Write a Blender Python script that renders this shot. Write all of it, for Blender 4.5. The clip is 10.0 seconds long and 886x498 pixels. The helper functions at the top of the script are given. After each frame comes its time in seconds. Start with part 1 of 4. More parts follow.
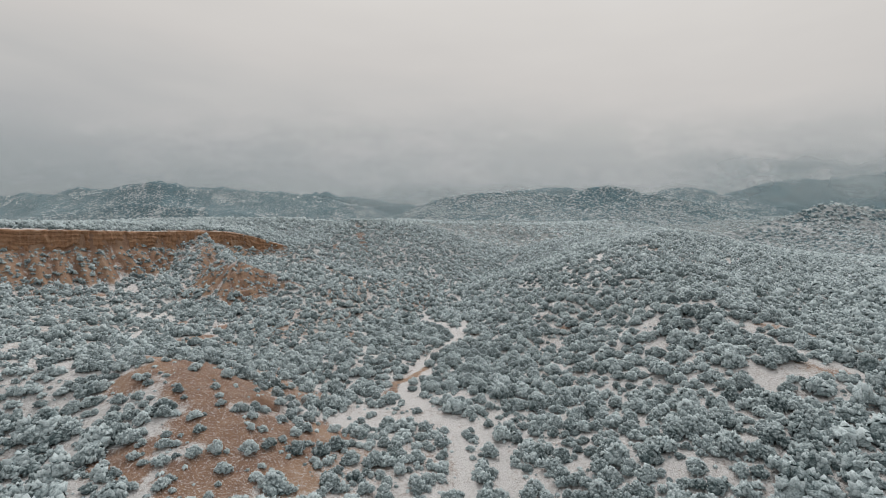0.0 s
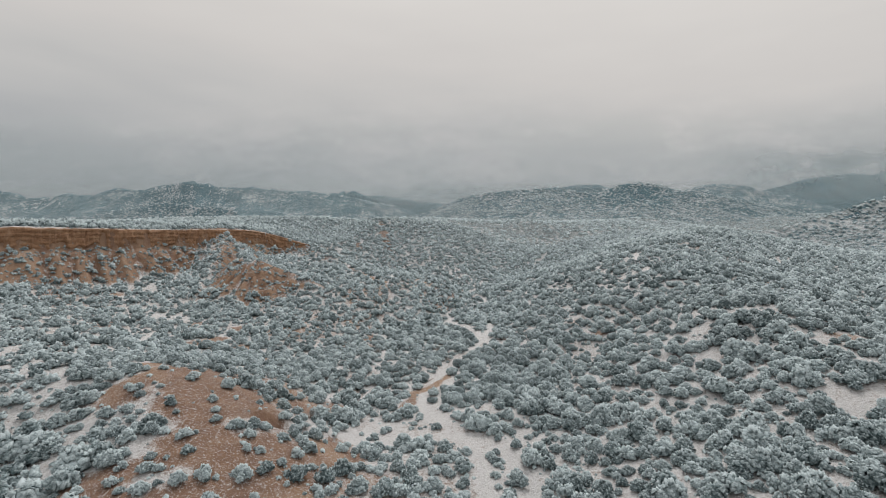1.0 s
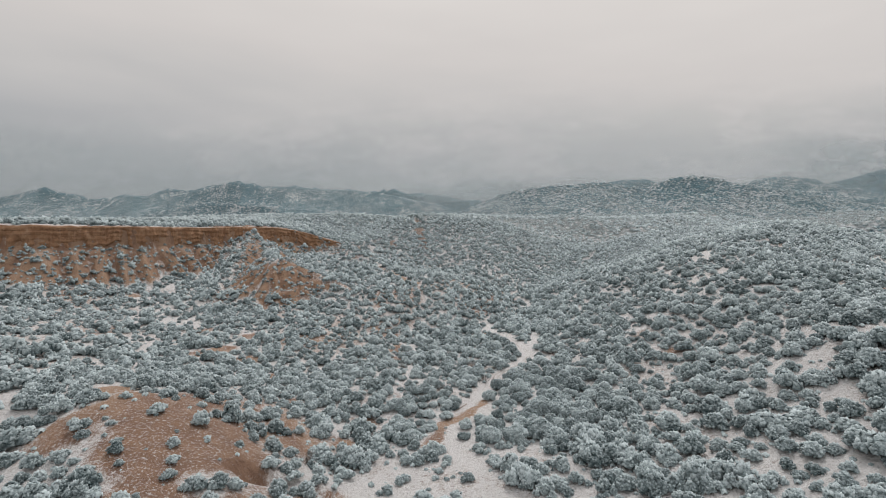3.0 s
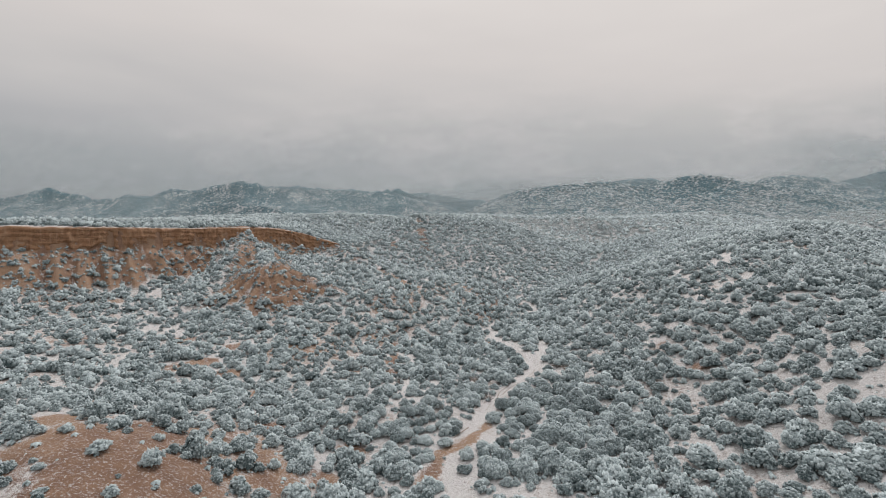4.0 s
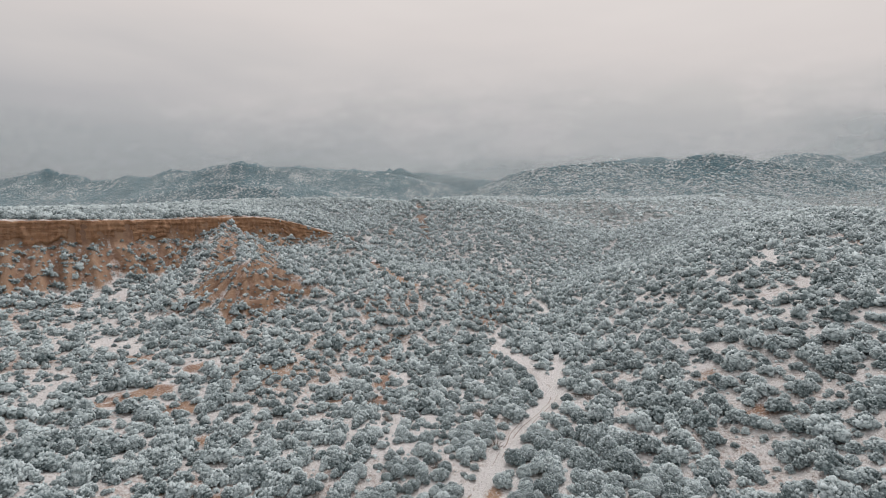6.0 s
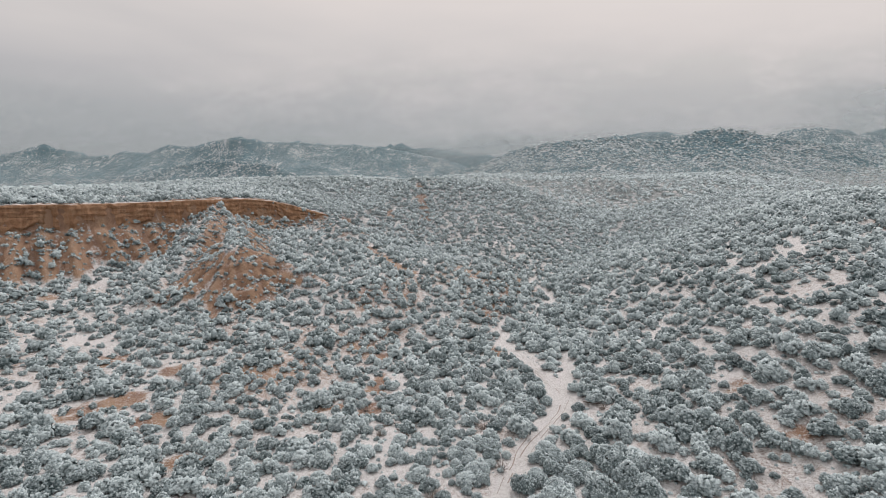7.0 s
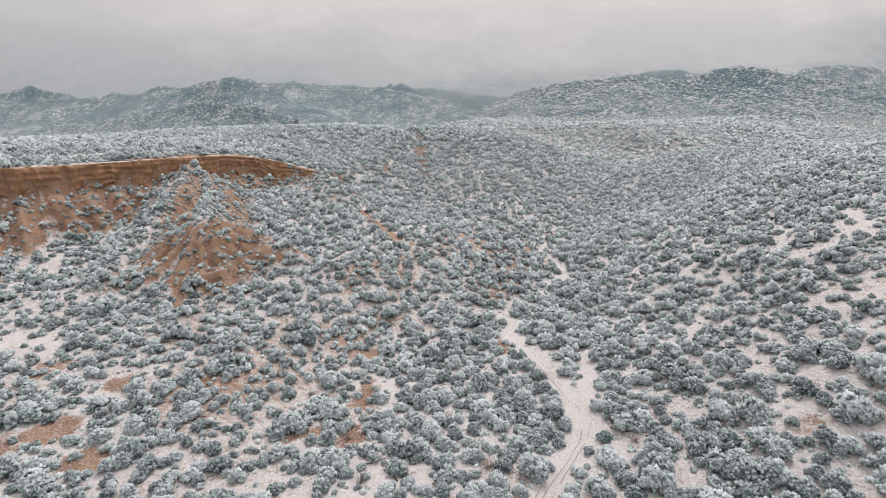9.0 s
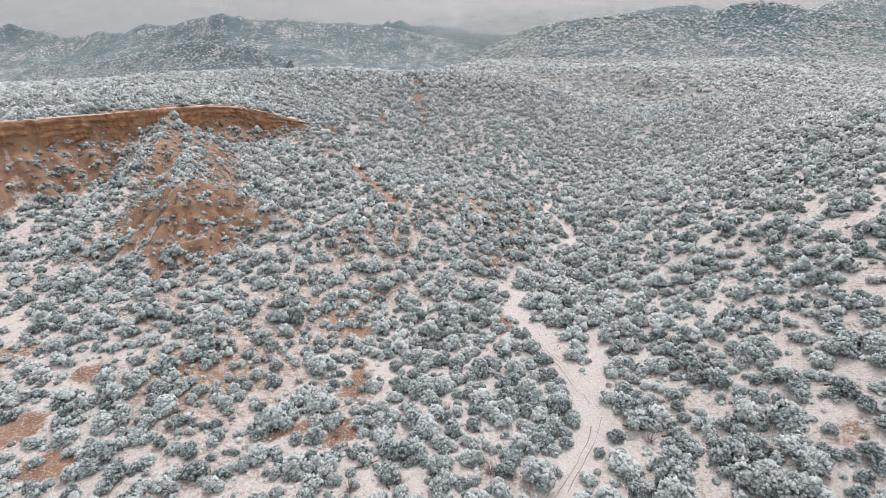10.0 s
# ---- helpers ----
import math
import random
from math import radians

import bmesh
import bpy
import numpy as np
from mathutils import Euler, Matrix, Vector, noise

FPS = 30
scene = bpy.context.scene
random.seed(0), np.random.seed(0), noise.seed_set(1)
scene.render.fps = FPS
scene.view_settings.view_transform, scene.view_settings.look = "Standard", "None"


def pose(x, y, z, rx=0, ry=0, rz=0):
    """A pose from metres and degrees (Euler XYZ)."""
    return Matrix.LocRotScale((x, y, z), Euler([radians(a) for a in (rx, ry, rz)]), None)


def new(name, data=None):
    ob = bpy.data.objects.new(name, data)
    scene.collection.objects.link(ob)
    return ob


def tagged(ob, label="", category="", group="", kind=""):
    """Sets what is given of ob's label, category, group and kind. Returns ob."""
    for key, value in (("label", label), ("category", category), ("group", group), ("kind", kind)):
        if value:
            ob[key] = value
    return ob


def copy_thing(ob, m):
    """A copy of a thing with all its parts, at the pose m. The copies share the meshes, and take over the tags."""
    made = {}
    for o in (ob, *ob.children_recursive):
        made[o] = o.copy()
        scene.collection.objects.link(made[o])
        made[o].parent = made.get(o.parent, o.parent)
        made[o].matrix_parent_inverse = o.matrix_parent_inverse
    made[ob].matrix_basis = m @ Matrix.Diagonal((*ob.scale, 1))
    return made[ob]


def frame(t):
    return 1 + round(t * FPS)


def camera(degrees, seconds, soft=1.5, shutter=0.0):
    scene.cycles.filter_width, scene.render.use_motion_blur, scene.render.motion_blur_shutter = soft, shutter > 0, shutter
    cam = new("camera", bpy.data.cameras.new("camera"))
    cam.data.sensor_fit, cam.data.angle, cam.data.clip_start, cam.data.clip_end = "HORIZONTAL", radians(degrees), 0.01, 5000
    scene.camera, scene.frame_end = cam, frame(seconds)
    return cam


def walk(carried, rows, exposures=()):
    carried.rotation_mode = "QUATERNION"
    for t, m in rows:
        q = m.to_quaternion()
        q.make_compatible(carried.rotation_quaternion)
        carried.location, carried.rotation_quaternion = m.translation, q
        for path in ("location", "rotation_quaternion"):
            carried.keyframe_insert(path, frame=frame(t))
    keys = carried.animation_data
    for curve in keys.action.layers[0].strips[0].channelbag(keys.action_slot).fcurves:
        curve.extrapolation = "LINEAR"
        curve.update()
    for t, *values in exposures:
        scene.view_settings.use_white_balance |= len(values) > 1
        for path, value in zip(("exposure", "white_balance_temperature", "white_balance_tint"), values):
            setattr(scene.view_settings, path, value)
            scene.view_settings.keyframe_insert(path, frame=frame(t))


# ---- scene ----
cam = camera(85.4, 10.0, soft=0.75)
METRES, EYE, TILT, LEAN, TURN = 100.0, 30.0, 0.0, 0.0, 0.0
ROWS = [
    (0.0, 0.0, 0.0, 0.0, 0.0, 0.0, 0.0),
    (0.5, 0.0047, 0.0488, -0.001, 1.7, -0.06, -0.01),
    (1.0, 0.008, 0.0971, -0.0013, 3.18, -0.14, 0.02),
    (1.5, 0.0096, 0.1455, -0.001, 4.58, -0.22, 0.05),
    (2.0, 0.0097, 0.1949, -0.0014, 6.2, -0.3, 0.06),
    (2.5, 0.0091, 0.2451, -0.0018, 7.38, -0.36, 0.1),
    (4.0, 0.0036, 0.3965, 0.0064, 8.54, -0.42, 0.17),
    (4.5, -0.0004, 0.4451, 0.0174, 8.69, -0.48, 0.26),
    (5.0, -0.0045, 0.4939, 0.0295, 8.77, -0.76, 0.38),
    (5.5, -0.009, 0.543, 0.0423, 8.86, -1.66, 0.35),
    (7.0, -0.0246, 0.6907, 0.0826, 9.18, -5.8, 0.37),
    (7.5, -0.0304, 0.7391, 0.0969, 9.27, -7.32, 0.44),
    (8.0, -0.036, 0.787, 0.1107, 9.33, -8.86, 0.48),
    (8.5, -0.0407, 0.8306, 0.1234, 9.41, -10.35, 0.52),
    (9.0, -0.0463, 0.8785, 0.1367, 9.47, -12.56, 0.54),
    (9.5, -0.0515, 0.9266, 0.1492, 9.52, -15.55, 0.58),
    (10.0, -0.0565, 0.9754, 0.1619, 9.57, -19.04, 0.63),
]
walk(cam, [(t, pose(0, 0, EYE, TILT, LEAN, TURN) @ pose(METRES * x, METRES * y, METRES * z, 90 + pitch, roll, yaw)) for t, x, y, z, yaw, pitch, roll in ROWS],
     exposures=[(0.0, -0.05, 6500, 9.8), (4.5, 0.03, 6575, 13.0), (7.0, 0.14, 6640, 14.6), (8.5, 0.30, 6700, 16.2), (10.0, 0.48, 6770, 18.4)])


# ---- world, sun, exposure ----
def build_world():
    w = bpy.data.worlds.new("overcast_sky")
    scene.world = w
    w.use_nodes = True
    nt = w.node_tree
    nt.nodes.clear()
    N, L = nt.nodes.new, nt.links.new
    out, bg = N("ShaderNodeOutputWorld"), N("ShaderNodeBackground")
    sky = N("ShaderNodeTexSky")
    sky.sky_type, sky.sun_disc = "NISHITA", False
    sky.sun_elevation, sky.sun_rotation = radians(SUN_UP), radians(SUN_AROUND)
    co, sep = N("ShaderNodeTexCoord"), N("ShaderNodeSeparateXYZ")
    L(co.outputs["Generated"], sep.inputs[0])
    # cloud cover: paler and warmer with height and on the sun's side, slate towards the horizon
    up = N("ShaderNodeValToRGB")
    cr = up.color_ramp
    cr.elements[0].position, cr.elements[0].color = 0.0, (*CLOUD_LOW, 1)
    cr.elements[1].position, cr.elements[1].color = 1.0, (*CLOUD_TOP, 1)
    for p, c in CLOUD_STEPS:
        cr.elements.new(p).color = (*c, 1)
    noise_map = N("ShaderNodeMapping")
    noise_map.inputs["Scale"].default_value = (1.2, 1.2, 5.0)
    L(co.outputs["Generated"], noise_map.inputs[0])
    nz = N("ShaderNodeTexNoise")
    nz.inputs["Scale"].default_value, nz.inputs["Detail"].default_value = 2.2, 3
    L(noise_map.outputs[0], nz.inputs[0])
    m = N("ShaderNodeMath")
    m.operation = "MULTIPLY_ADD"
    L(nz.outputs[0], m.inputs[0])
    m.inputs[1].default_value = 0.14
    side = N("ShaderNodeMath")
    side.operation = "MULTIPLY_ADD"
    L(sep.outputs["X"], side.inputs[0])
    side.inputs[1].default_value = 0.075
    side.inputs[2].default_value = -0.07
    L(side.outputs[0], m.inputs[2])
    add = N("ShaderNodeMath")
    add.operation = "ADD"
    L(sep.outputs["Z"], add.inputs[0])
    L(m.outputs[0], add.inputs[1])
    L(add.outputs[0], up.inputs[0])
    dim = N("ShaderNodeVectorMath")
    dim.operation = "SCALE"
    dim.inputs["Scale"].default_value = 0.1
    L(sky.outputs[0], dim.inputs[0])
    mix = N("ShaderNodeMix")
    mix.data_type = "RGBA"
    mix.inputs["Factor"].default_value = 0.97
    L(dim.outputs[0], mix.inputs["A"])
    L(up.outputs[0], mix.inputs["B"])
    L(mix.outputs["Result"], bg.inputs[0])
    bg.inputs[1].default_value = SKY_STRENGTH
    L(bg.outputs[0], out.inputs[0])


SUN_UP, SUN_AROUND = 56.0, 8.0
SKY_STRENGTH = 1.0
CLOUD_LOW, CLOUD_TOP = (0.29, 0.312, 0.322), (0.92, 0.925, 0.93)
CLOUD_STEPS = ((0.07, (0.335, 0.358, 0.366)), (0.16, (0.435, 0.442, 0.445)), (0.25, (0.555, 0.545, 0.53)), (0.33, (0.63, 0.605, 0.58)), (0.43, (0.70, 0.672, 0.64)), (0.6, (0.80, 0.785, 0.77)))
build_world()
sun_data = bpy.data.lights.new("sun", "SUN")
sun_data.energy, sun_data.angle, sun_data.color = 1.5, radians(12), (1.0, 0.96, 0.92)
sun = new("sun", sun_data)
sun.matrix_world = pose(0, 0, 400, 90 - SUN_UP, 0, 180 - SUN_AROUND)


# ---- noise and landform arithmetic ----
def hashed(ix, iy, seed):
    h = (ix.astype(np.int64) * 374761393 + iy.astype(np.int64) * 668265263 + seed * 2147483647) & 0xFFFFFFFF
    h = ((h ^ (h >> 13)) * 1274126177) & 0xFFFFFFFF
    return ((h ^ (h >> 16)) & 0xFFFFFF) / float(0xFFFFFF)


def value_noise(x, y, seed=0):
    ix, iy = np.floor(x), np.floor(y)
    fx, fy = x - ix, y - iy
    u, v = fx * fx * (3 - 2 * fx), fy * fy * (3 - 2 * fy)
    a, b = hashed(ix, iy, seed), hashed(ix + 1, iy, seed)
    c, d = hashed(ix, iy + 1, seed), hashed(ix + 1, iy + 1, seed)
    return (a + (b - a) * u) * (1 - v) + (c + (d - c) * u) * v - 0.5


def fbm(x, y, size, octaves=4, seed=0):
    """Fractal noise, about -0.5 to 0.5; size: metres of its largest waves."""
    total, amp, scale = 0, 1.0, 1.0 / size
    for k in range(octaves):
        total = total + amp * value_noise(x * scale + 17.3 * k, y * scale - 9.1 * k, seed + k)
        amp, scale = amp * 0.5, scale * 2.03
    return total / 1.6


def ridged(x, y, size, octaves=4, seed=0):
    """Noise with sharp crests, 0 in the gullies to 1 on the crests."""
    total, amp, scale = 0, 1.0, 1.0 / size
    for k in range(octaves):
        total = total + amp * (1 - np.abs(value_noise(x * scale + 5.7 * k, y * scale + 3.1 * k, seed + k)) * 2) ** 2
        amp, scale = amp * 0.5, scale * 2.1
    return total / 1.9


def step(a, b, v):
    q = np.clip((v - a) / (b - a), 0, 1)
    return q * q * (3 - 2 * q)


def dense(line, gap):
    """A line's corners with points between them, at most gap apart."""
    pts = [np.array(line[0], float)]
    for a, b in zip(line[:-1], line[1:]):
        a, b = np.array(a, float), np.array(b, float)
        n = max(1, int(np.ceil(np.hypot(*(b - a)[:2]) / gap)))
        pts += [a + (b - a) * k / n for k in range(1, n + 1)]
    return np.array(pts)


def line_distance(x, y, line):
    """Distance to a line, and the height and length along it at the nearest place."""
    best, high, along, run = np.full(x.shape, 1e9), np.zeros(x.shape), np.zeros(x.shape), 0.0
    for a, b in zip(line[:-1], line[1:]):
        dx, dy = b[0] - a[0], b[1] - a[1]
        ll = dx * dx + dy * dy
        t = np.clip(((x - a[0]) * dx + (y - a[1]) * dy) / ll, 0, 1)
        d = np.hypot(x - a[0] - t * dx, y - a[1] - t * dy)
        near = d < best
        best = np.where(near, d, best)
        if len(a) > 2:
            high = np.where(near, a[2] + (b[2] - a[2]) * t, high)
        along = np.where(near, run + t * math.sqrt(ll), along)
        run += math.sqrt(ll)
    return best, high, along


def inside(x, y, poly):
    odd = np.zeros(x.shape, bool)
    for a, b in zip(poly, poly[1:] + poly[:1]):
        if a[1] != b[1]:
            odd ^= ((a[1] > y) != (b[1] > y)) & (x < (b[0] - a[0]) * (y - a[1]) / (b[1] - a[1]) + a[0])
    return odd


def gullies(c, d, x, y, period, seed):
    """Rills that run down a slope: 0 in their beds to 1 on the crests between them. c: metres across the slope."""
    c = c + 2.2 * fbm(x, y, 9, 3, seed) + 0.12 * d
    big = np.abs((c / period) % 1 - 0.5) * 2
    small = np.abs((c / (period * 0.37) + 0.3) % 1 - 0.5) * 2
    return np.clip(0.72 * big ** 0.8 + 0.28 * small, 0, 1)


class Drape:
    """A smooth sheet hung over landform lines (thin-plate spline)."""

    def __init__(self, lines, gap=30, slack=4.0):
        p = np.concatenate([dense(l, gap) for l in lines])
        self.c, n = p[:, :2] / 100.0, len(p)
        k = self.kernel(self.c[:, 0], self.c[:, 1]) + np.eye(n) * slack * 1e-3
        q = np.c_[np.ones(n), self.c]
        m = np.block([[k, q], [q.T, np.zeros((3, 3))]])
        self.w = np.linalg.solve(m, np.r_[p[:, 2], np.zeros(3)])

    def kernel(self, x, y):
        r2 = (x[:, None] - self.c[None, :, 0]) ** 2 + (y[:, None] - self.c[None, :, 1]) ** 2
        return 0.5 * r2 * np.log(r2 + 1e-9)

    def __call__(self, x, y):
        shape, out = x.shape, []
        x, y = np.ravel(x) / 100.0, np.ravel(y) / 100.0
        for i in range(0, len(x), 20000):
            a, b = x[i:i + 20000], y[i:i + 20000]
            out.append(self.kernel(a, b) @ self.w[:-3] + self.w[-3] + self.w[-2] * a + self.w[-1] * b)
        return np.concatenate(out).reshape(shape)


# ---- the land's lines: x, y and height ----
WASH = [(16, -40, -9), (13, 30, -6), (9.2, 68, -4.2), (9.5, 80, -3.5), (6.5, 87.5, -2.9), (-1.5, 93.5, -2.3), (-8.4, 105, -1.7), (-8.5, 117, -0.9),
        (-6, 124, -0.3), (-0.3, 142, 0.7), (4.6, 153, 1.4), (6.0, 157, 1.8), (4.2, 163, 2.1), (0.2, 172, 2.2), (-4.2, 183, 2.2), (-6.8, 190, 2.4),
        (-7.9, 203, 3.2), (-4.5, 212, 4.2), (8, 227, 5.4), (6.5, 238, 6.2), (1.4, 250, 7.4), (7, 272, 9.8), (28, 312, 14.5), (52, 349, 22.5), (74, 400, 32), (90, 460, 41)]
WASH_ARM = [(5.5, 159, 2.2), (7.2, 168, 3.0), (8.0, 177, 4.2)]
OLD_BED = [(0.5, 93.5, -2.2), (3, 82, -2.9), (3.2, 70, -3.4), (5, 58, -4)]
SIDE_WASH = [(-1.5, 92.5, -2.2), (-12, 91, -2.5), (-21, 88, -2.6), (-30, 82, -2.4)]
# the basin under the cliff, west of the wash
BASIN = [
    [(-200, 95, 15), (-150, 152, 15.3), (-128.7, 155.6, 12.4), (-117, 165, 10.4), (-94.5, 158.5, 8.0), (-71, 140.5, 4.4), (-48, 125, 1.5), (-24, 110.6, -2.0)],
    [(-111.6, 131, 11.0), (-83.4, 131, 5.2), (-55, 122, 3.4), (-26.6, 123.5, 1.6)],
    [(-139, 164, 15), (-130, 173, 13.4), (-120, 187, 14.0), (-105, 186, 12.6)],
    [(-61, 156.2, 6.6), (-58.8, 163.3, 6.9), (-42, 154.5, 2.3), (-24, 150, 1.0)],
    [(-34.6, 174.4, 2.3), (-35.6, 183, 3.2), (-29, 205, 7.0), (-17, 208.6, 7.2)],
]
# the red knoll beside the path, and the flat at its foot
KNOLL = [
    [(-95, 92, 10), (-73.2, 86, 9.2), (-57.8, 84.7, 9.1), (-46.2, 84.6, 9.7), (-40, 78, 7.2), (-30.3, 72.9, 4.4), (-21.9, 70.9, 0.2)],
    [(-47.5, 93.2, 8.0), (-38, 96, 3.8), (-28.3, 102.6, 0.1)],
    [(-61.3, 77, 4.8), (-53.5, 62.7, 1.3), (-50, 40, 2)],
    [(-39.5, 62.7, 3.5), (-29.6, 59.4, 1.4), (-30, 40, 0.5)],
    [(-20, 90, -3.0), (-16.3, 88.4, -3.2), (-7.9, 78.6, -2.2)],
    [(-87, 110, 8.2), (-70, 108, 6.0)],
]
# slopes between the cliff's spurs and the wash
FAN = [
    [(-70.8, 193.4, 10.0), (-60, 186, 8.6), (-48, 185.7, 8.2)],
    [(-49, 203, 12.8), (-53.9, 229.2, 16.6), (-67.5, 269.4, 22.5)],
    [(-28.6, 225.2, 14.6), (-17.4, 233.5, 13.0), (-8, 240, 10.0)],
]
# the round hill with the slide scar, and the ridges beside it
SCAR_HILL = [
    [(-60.9, 288.6, 19.7), (-49.5, 306.2, 26.2), (-55, 320, 32.5), (-58.1, 331, 37.8), (-61, 346, 45.4), (-64, 360, 51.2), (-70, 390, 51.5)],
    [(-38.6, 323.5, 32.2), (-36, 350, 45.0), (-38, 366, 49.6), (-36, 395, 51)],
    [(-30.4, 269.8, 17.0), (-34.8, 290.7, 16.5)],
    [(-16.3, 286.2, 20.6), (-14.5, 312, 26.8), (-20, 338, 37.5), (-26, 357, 46.4), (-22, 385, 49.5)],
    [(-95.8, 347, 40.5), (-102, 374, 52)],
    [(8.4, 428, 46.8), (26, 456, 51.8), (0, 520, 58)],
]
# the hill east of the wash, from its nose up to the summit and on along the valley
EAST_HILL = [
    [(19, 119, 0.9), (30.4, 152.8, 9.6), (34.1, 167, 12.2), (43.1, 173.6, 16.8), (51.4, 173.4, 18.9), (58.7, 163, 21.6)],
    [(46.7, 144.6, 13.8), (53.8, 151.7, 18.2), (58.7, 163, 21.6), (63, 191, 24.4), (65.6, 198, 25.8), (78, 213, 30.4), (93.2, 225.4, 34.2)],
    [(93.2, 225.4, 34.2), (74.2, 246.6, 28.2), (66.3, 270.5, 27.0), (72, 274, 27.4), (93.2, 315.2, 31.8), (133.3, 299.6, 40.5)],
]
EAST_FLANK = [
    [(36.8, 160, 12.6), (26.2, 175.2, 8.5), (19, 156, 4.4), (14.4, 161.5, 3.6)],
    [(21.6, 198, 7.6), (30, 188.5, 10.4), (33.6, 177, 11.2), (40.1, 195.5, 14.6), (49, 193.8, 19.7)],
    [(13.8, 217.6, 6.2), (22, 239.1, 13.4), (33.6, 236.7, 17.9), (42.7, 248.8, 20.7), (59.6, 268.8, 22.9)],
    [(34, 201.4, 15.4), (40, 206.5, 18.0), (36.8, 219.5, 16.4), (54.7, 218, 22.3), (59.2, 203, 24.9)],
]
# the near shoulder east of the wash, and the side valley behind the hill
EAST_SHOULDER = [
    [(26.5, 65.3, 1.6), (25.4, 81, 0.9), (35.4, 93.1, 5.0), (28, 107.2, 3.1), (22.6, 110, 3.2), (30.5, 127, 4.4)],
    [(41.2, 63, 5.5), (41.7, 77.8, 5.8), (48.6, 88.2, 9.5), (51.3, 101.7, 11.2), (60.7, 108.1, 17.0)],
    [(40.8, 120.7, 10.4), (42.6, 110.3, 10.5), (51.3, 101.7, 11.2)],
    [(52.5, 67.2, 6.2), (56, 82.4, 11.0), (66, 96, 14.0), (62, 118, 18.4), (64, 138, 19.6)],
    [(60, 30, 6), (76, 70, 6.0), (84.4, 100, 9.2), (100, 138, 11.4), (112, 171.3, 17.0), (102.7, 212.2, 25.4)],
    [(128, 235.8, 27.6), (165, 226, 21), (199.6, 230.1, 19.2), (280, 300, 22)],
    [(150, 60, 14), (170, 140, 16), (240, 180, 22)],
]
# the valley's head
HEAD = [
    [(20.5, 281.6, 11.8), (11, 290, 13.4), (-0.6, 301.8, 16.6), (6, 330, 22)],
    [(47.1, 332, 17.4), (51, 356, 26.0), (35, 365, 27.8), (44, 400, 33.5), (53, 450, 40.5)],
    [(65.4, 372, 29.2), (100.8, 424.3, 44.0), (130, 480, 56.5)],
    [(84, 415, 46.5), (72, 436, 52.4), (60, 480, 56)],
    [(182, 404.9, 37.4), (171.4, 442.7, 46.0), (185, 537, 61)],
    [(250, 340, 27), (340, 538, 33.6), (379, 534, 30.6), (316, 608, 46)],
]
ELSEWHERE = [[(-260, 60, 14), (-110, 40, 8), (0, -80, -4), (130, -30, 14)], [(140, 520, 56), (60, 560, 59)]]
LAND = [WASH] + BASIN + KNOLL + FAN + SCAR_HILL + EAST_HILL + EAST_FLANK + EAST_SHOULDER + HEAD + ELSEWHERE
RIM = [(-420, 75, 37), (-300, 128, 37), (-216, 156, 37.5), (-164, 179, 37.7), (-145, 206, 37.9), (-136, 230, 38.4), (-127, 246, 39.6),
       (-121.5, 260, 39.6), (-114.5, 275, 38.5), (-103, 283, 34.9), (-93, 287.5, 31.2), (-84, 302, 32)]
PLATEAU = [RIM, [(-214, 294, 45), (-160, 320, 46), (-98, 348, 41)], [(-420, 330, 45.5), (-300, 350, 48), (-188, 375, 53), (-110, 385, 52)], [(-420, 480, 44), (-200, 500, 50)]]
SPURS = [
    ([(-118, 247, 33), (-104, 229, 28.0), (-95, 212, 26.2), (-89, 201, 25.1)], 0.74, 1.0),
    ([(-95, 206, 25.4), (-85, 202, 24.6), (-79, 206.5, 21.4), (-66, 205.5, 17.4), (-56, 202, 12.5)], 0.74, 1.0),
    ([(-124, 246, 37.4), (-113.3, 226.7, 30.5), (-110.3, 211, 23.6), (-107, 197, 18.6), (-101, 183, 14.6)], 0.66, 0.25),
    ([(-93, 289, 31), (-73, 262, 26.4), (-61.5, 255, 20.8), (-46, 226, 15.6), (-37, 212, 10)], 0.50, 0.7),
]
low_land, plateau_land = Drape(LAND), Drape(PLATEAU, 40)


WASH_Y, WASH_X = np.array([p[1] for p in WASH]), np.array([p[0] for p in WASH])


def side_spurs(x, y):
    """Spurs and hollows that come down to the wash from both sides: 0 in the hollows to 1 on the crests."""
    a = x - np.interp(y, WASH_Y, WASH_X)
    c = y - 0.30 * np.sqrt(a * a + 60) + 9 * fbm(x, y, 45, 2, 23) + np.where(a > 0, 11.0, 0.0) * step(0, 12, np.abs(a))
    return 0.7 * ridged(c, a * 0.12, 34, 2, 21) + 0.3 * ridged(x, y, 30, 3, 25)


def plain(x, y):
    """The level of the land beyond the valley, rising to the north, lower behind the plateau and in the side valley to the east."""
    west = step(40, -140, x)
    return (37 + 0.074 * (np.clip(y, 150, 1000) - 200) - 26 * step(120, 420, x) * step(1000, 500, y)) * (1 - west) + (41 + 0.018 * (np.clip(y, 150, 1000) - 200)) * west


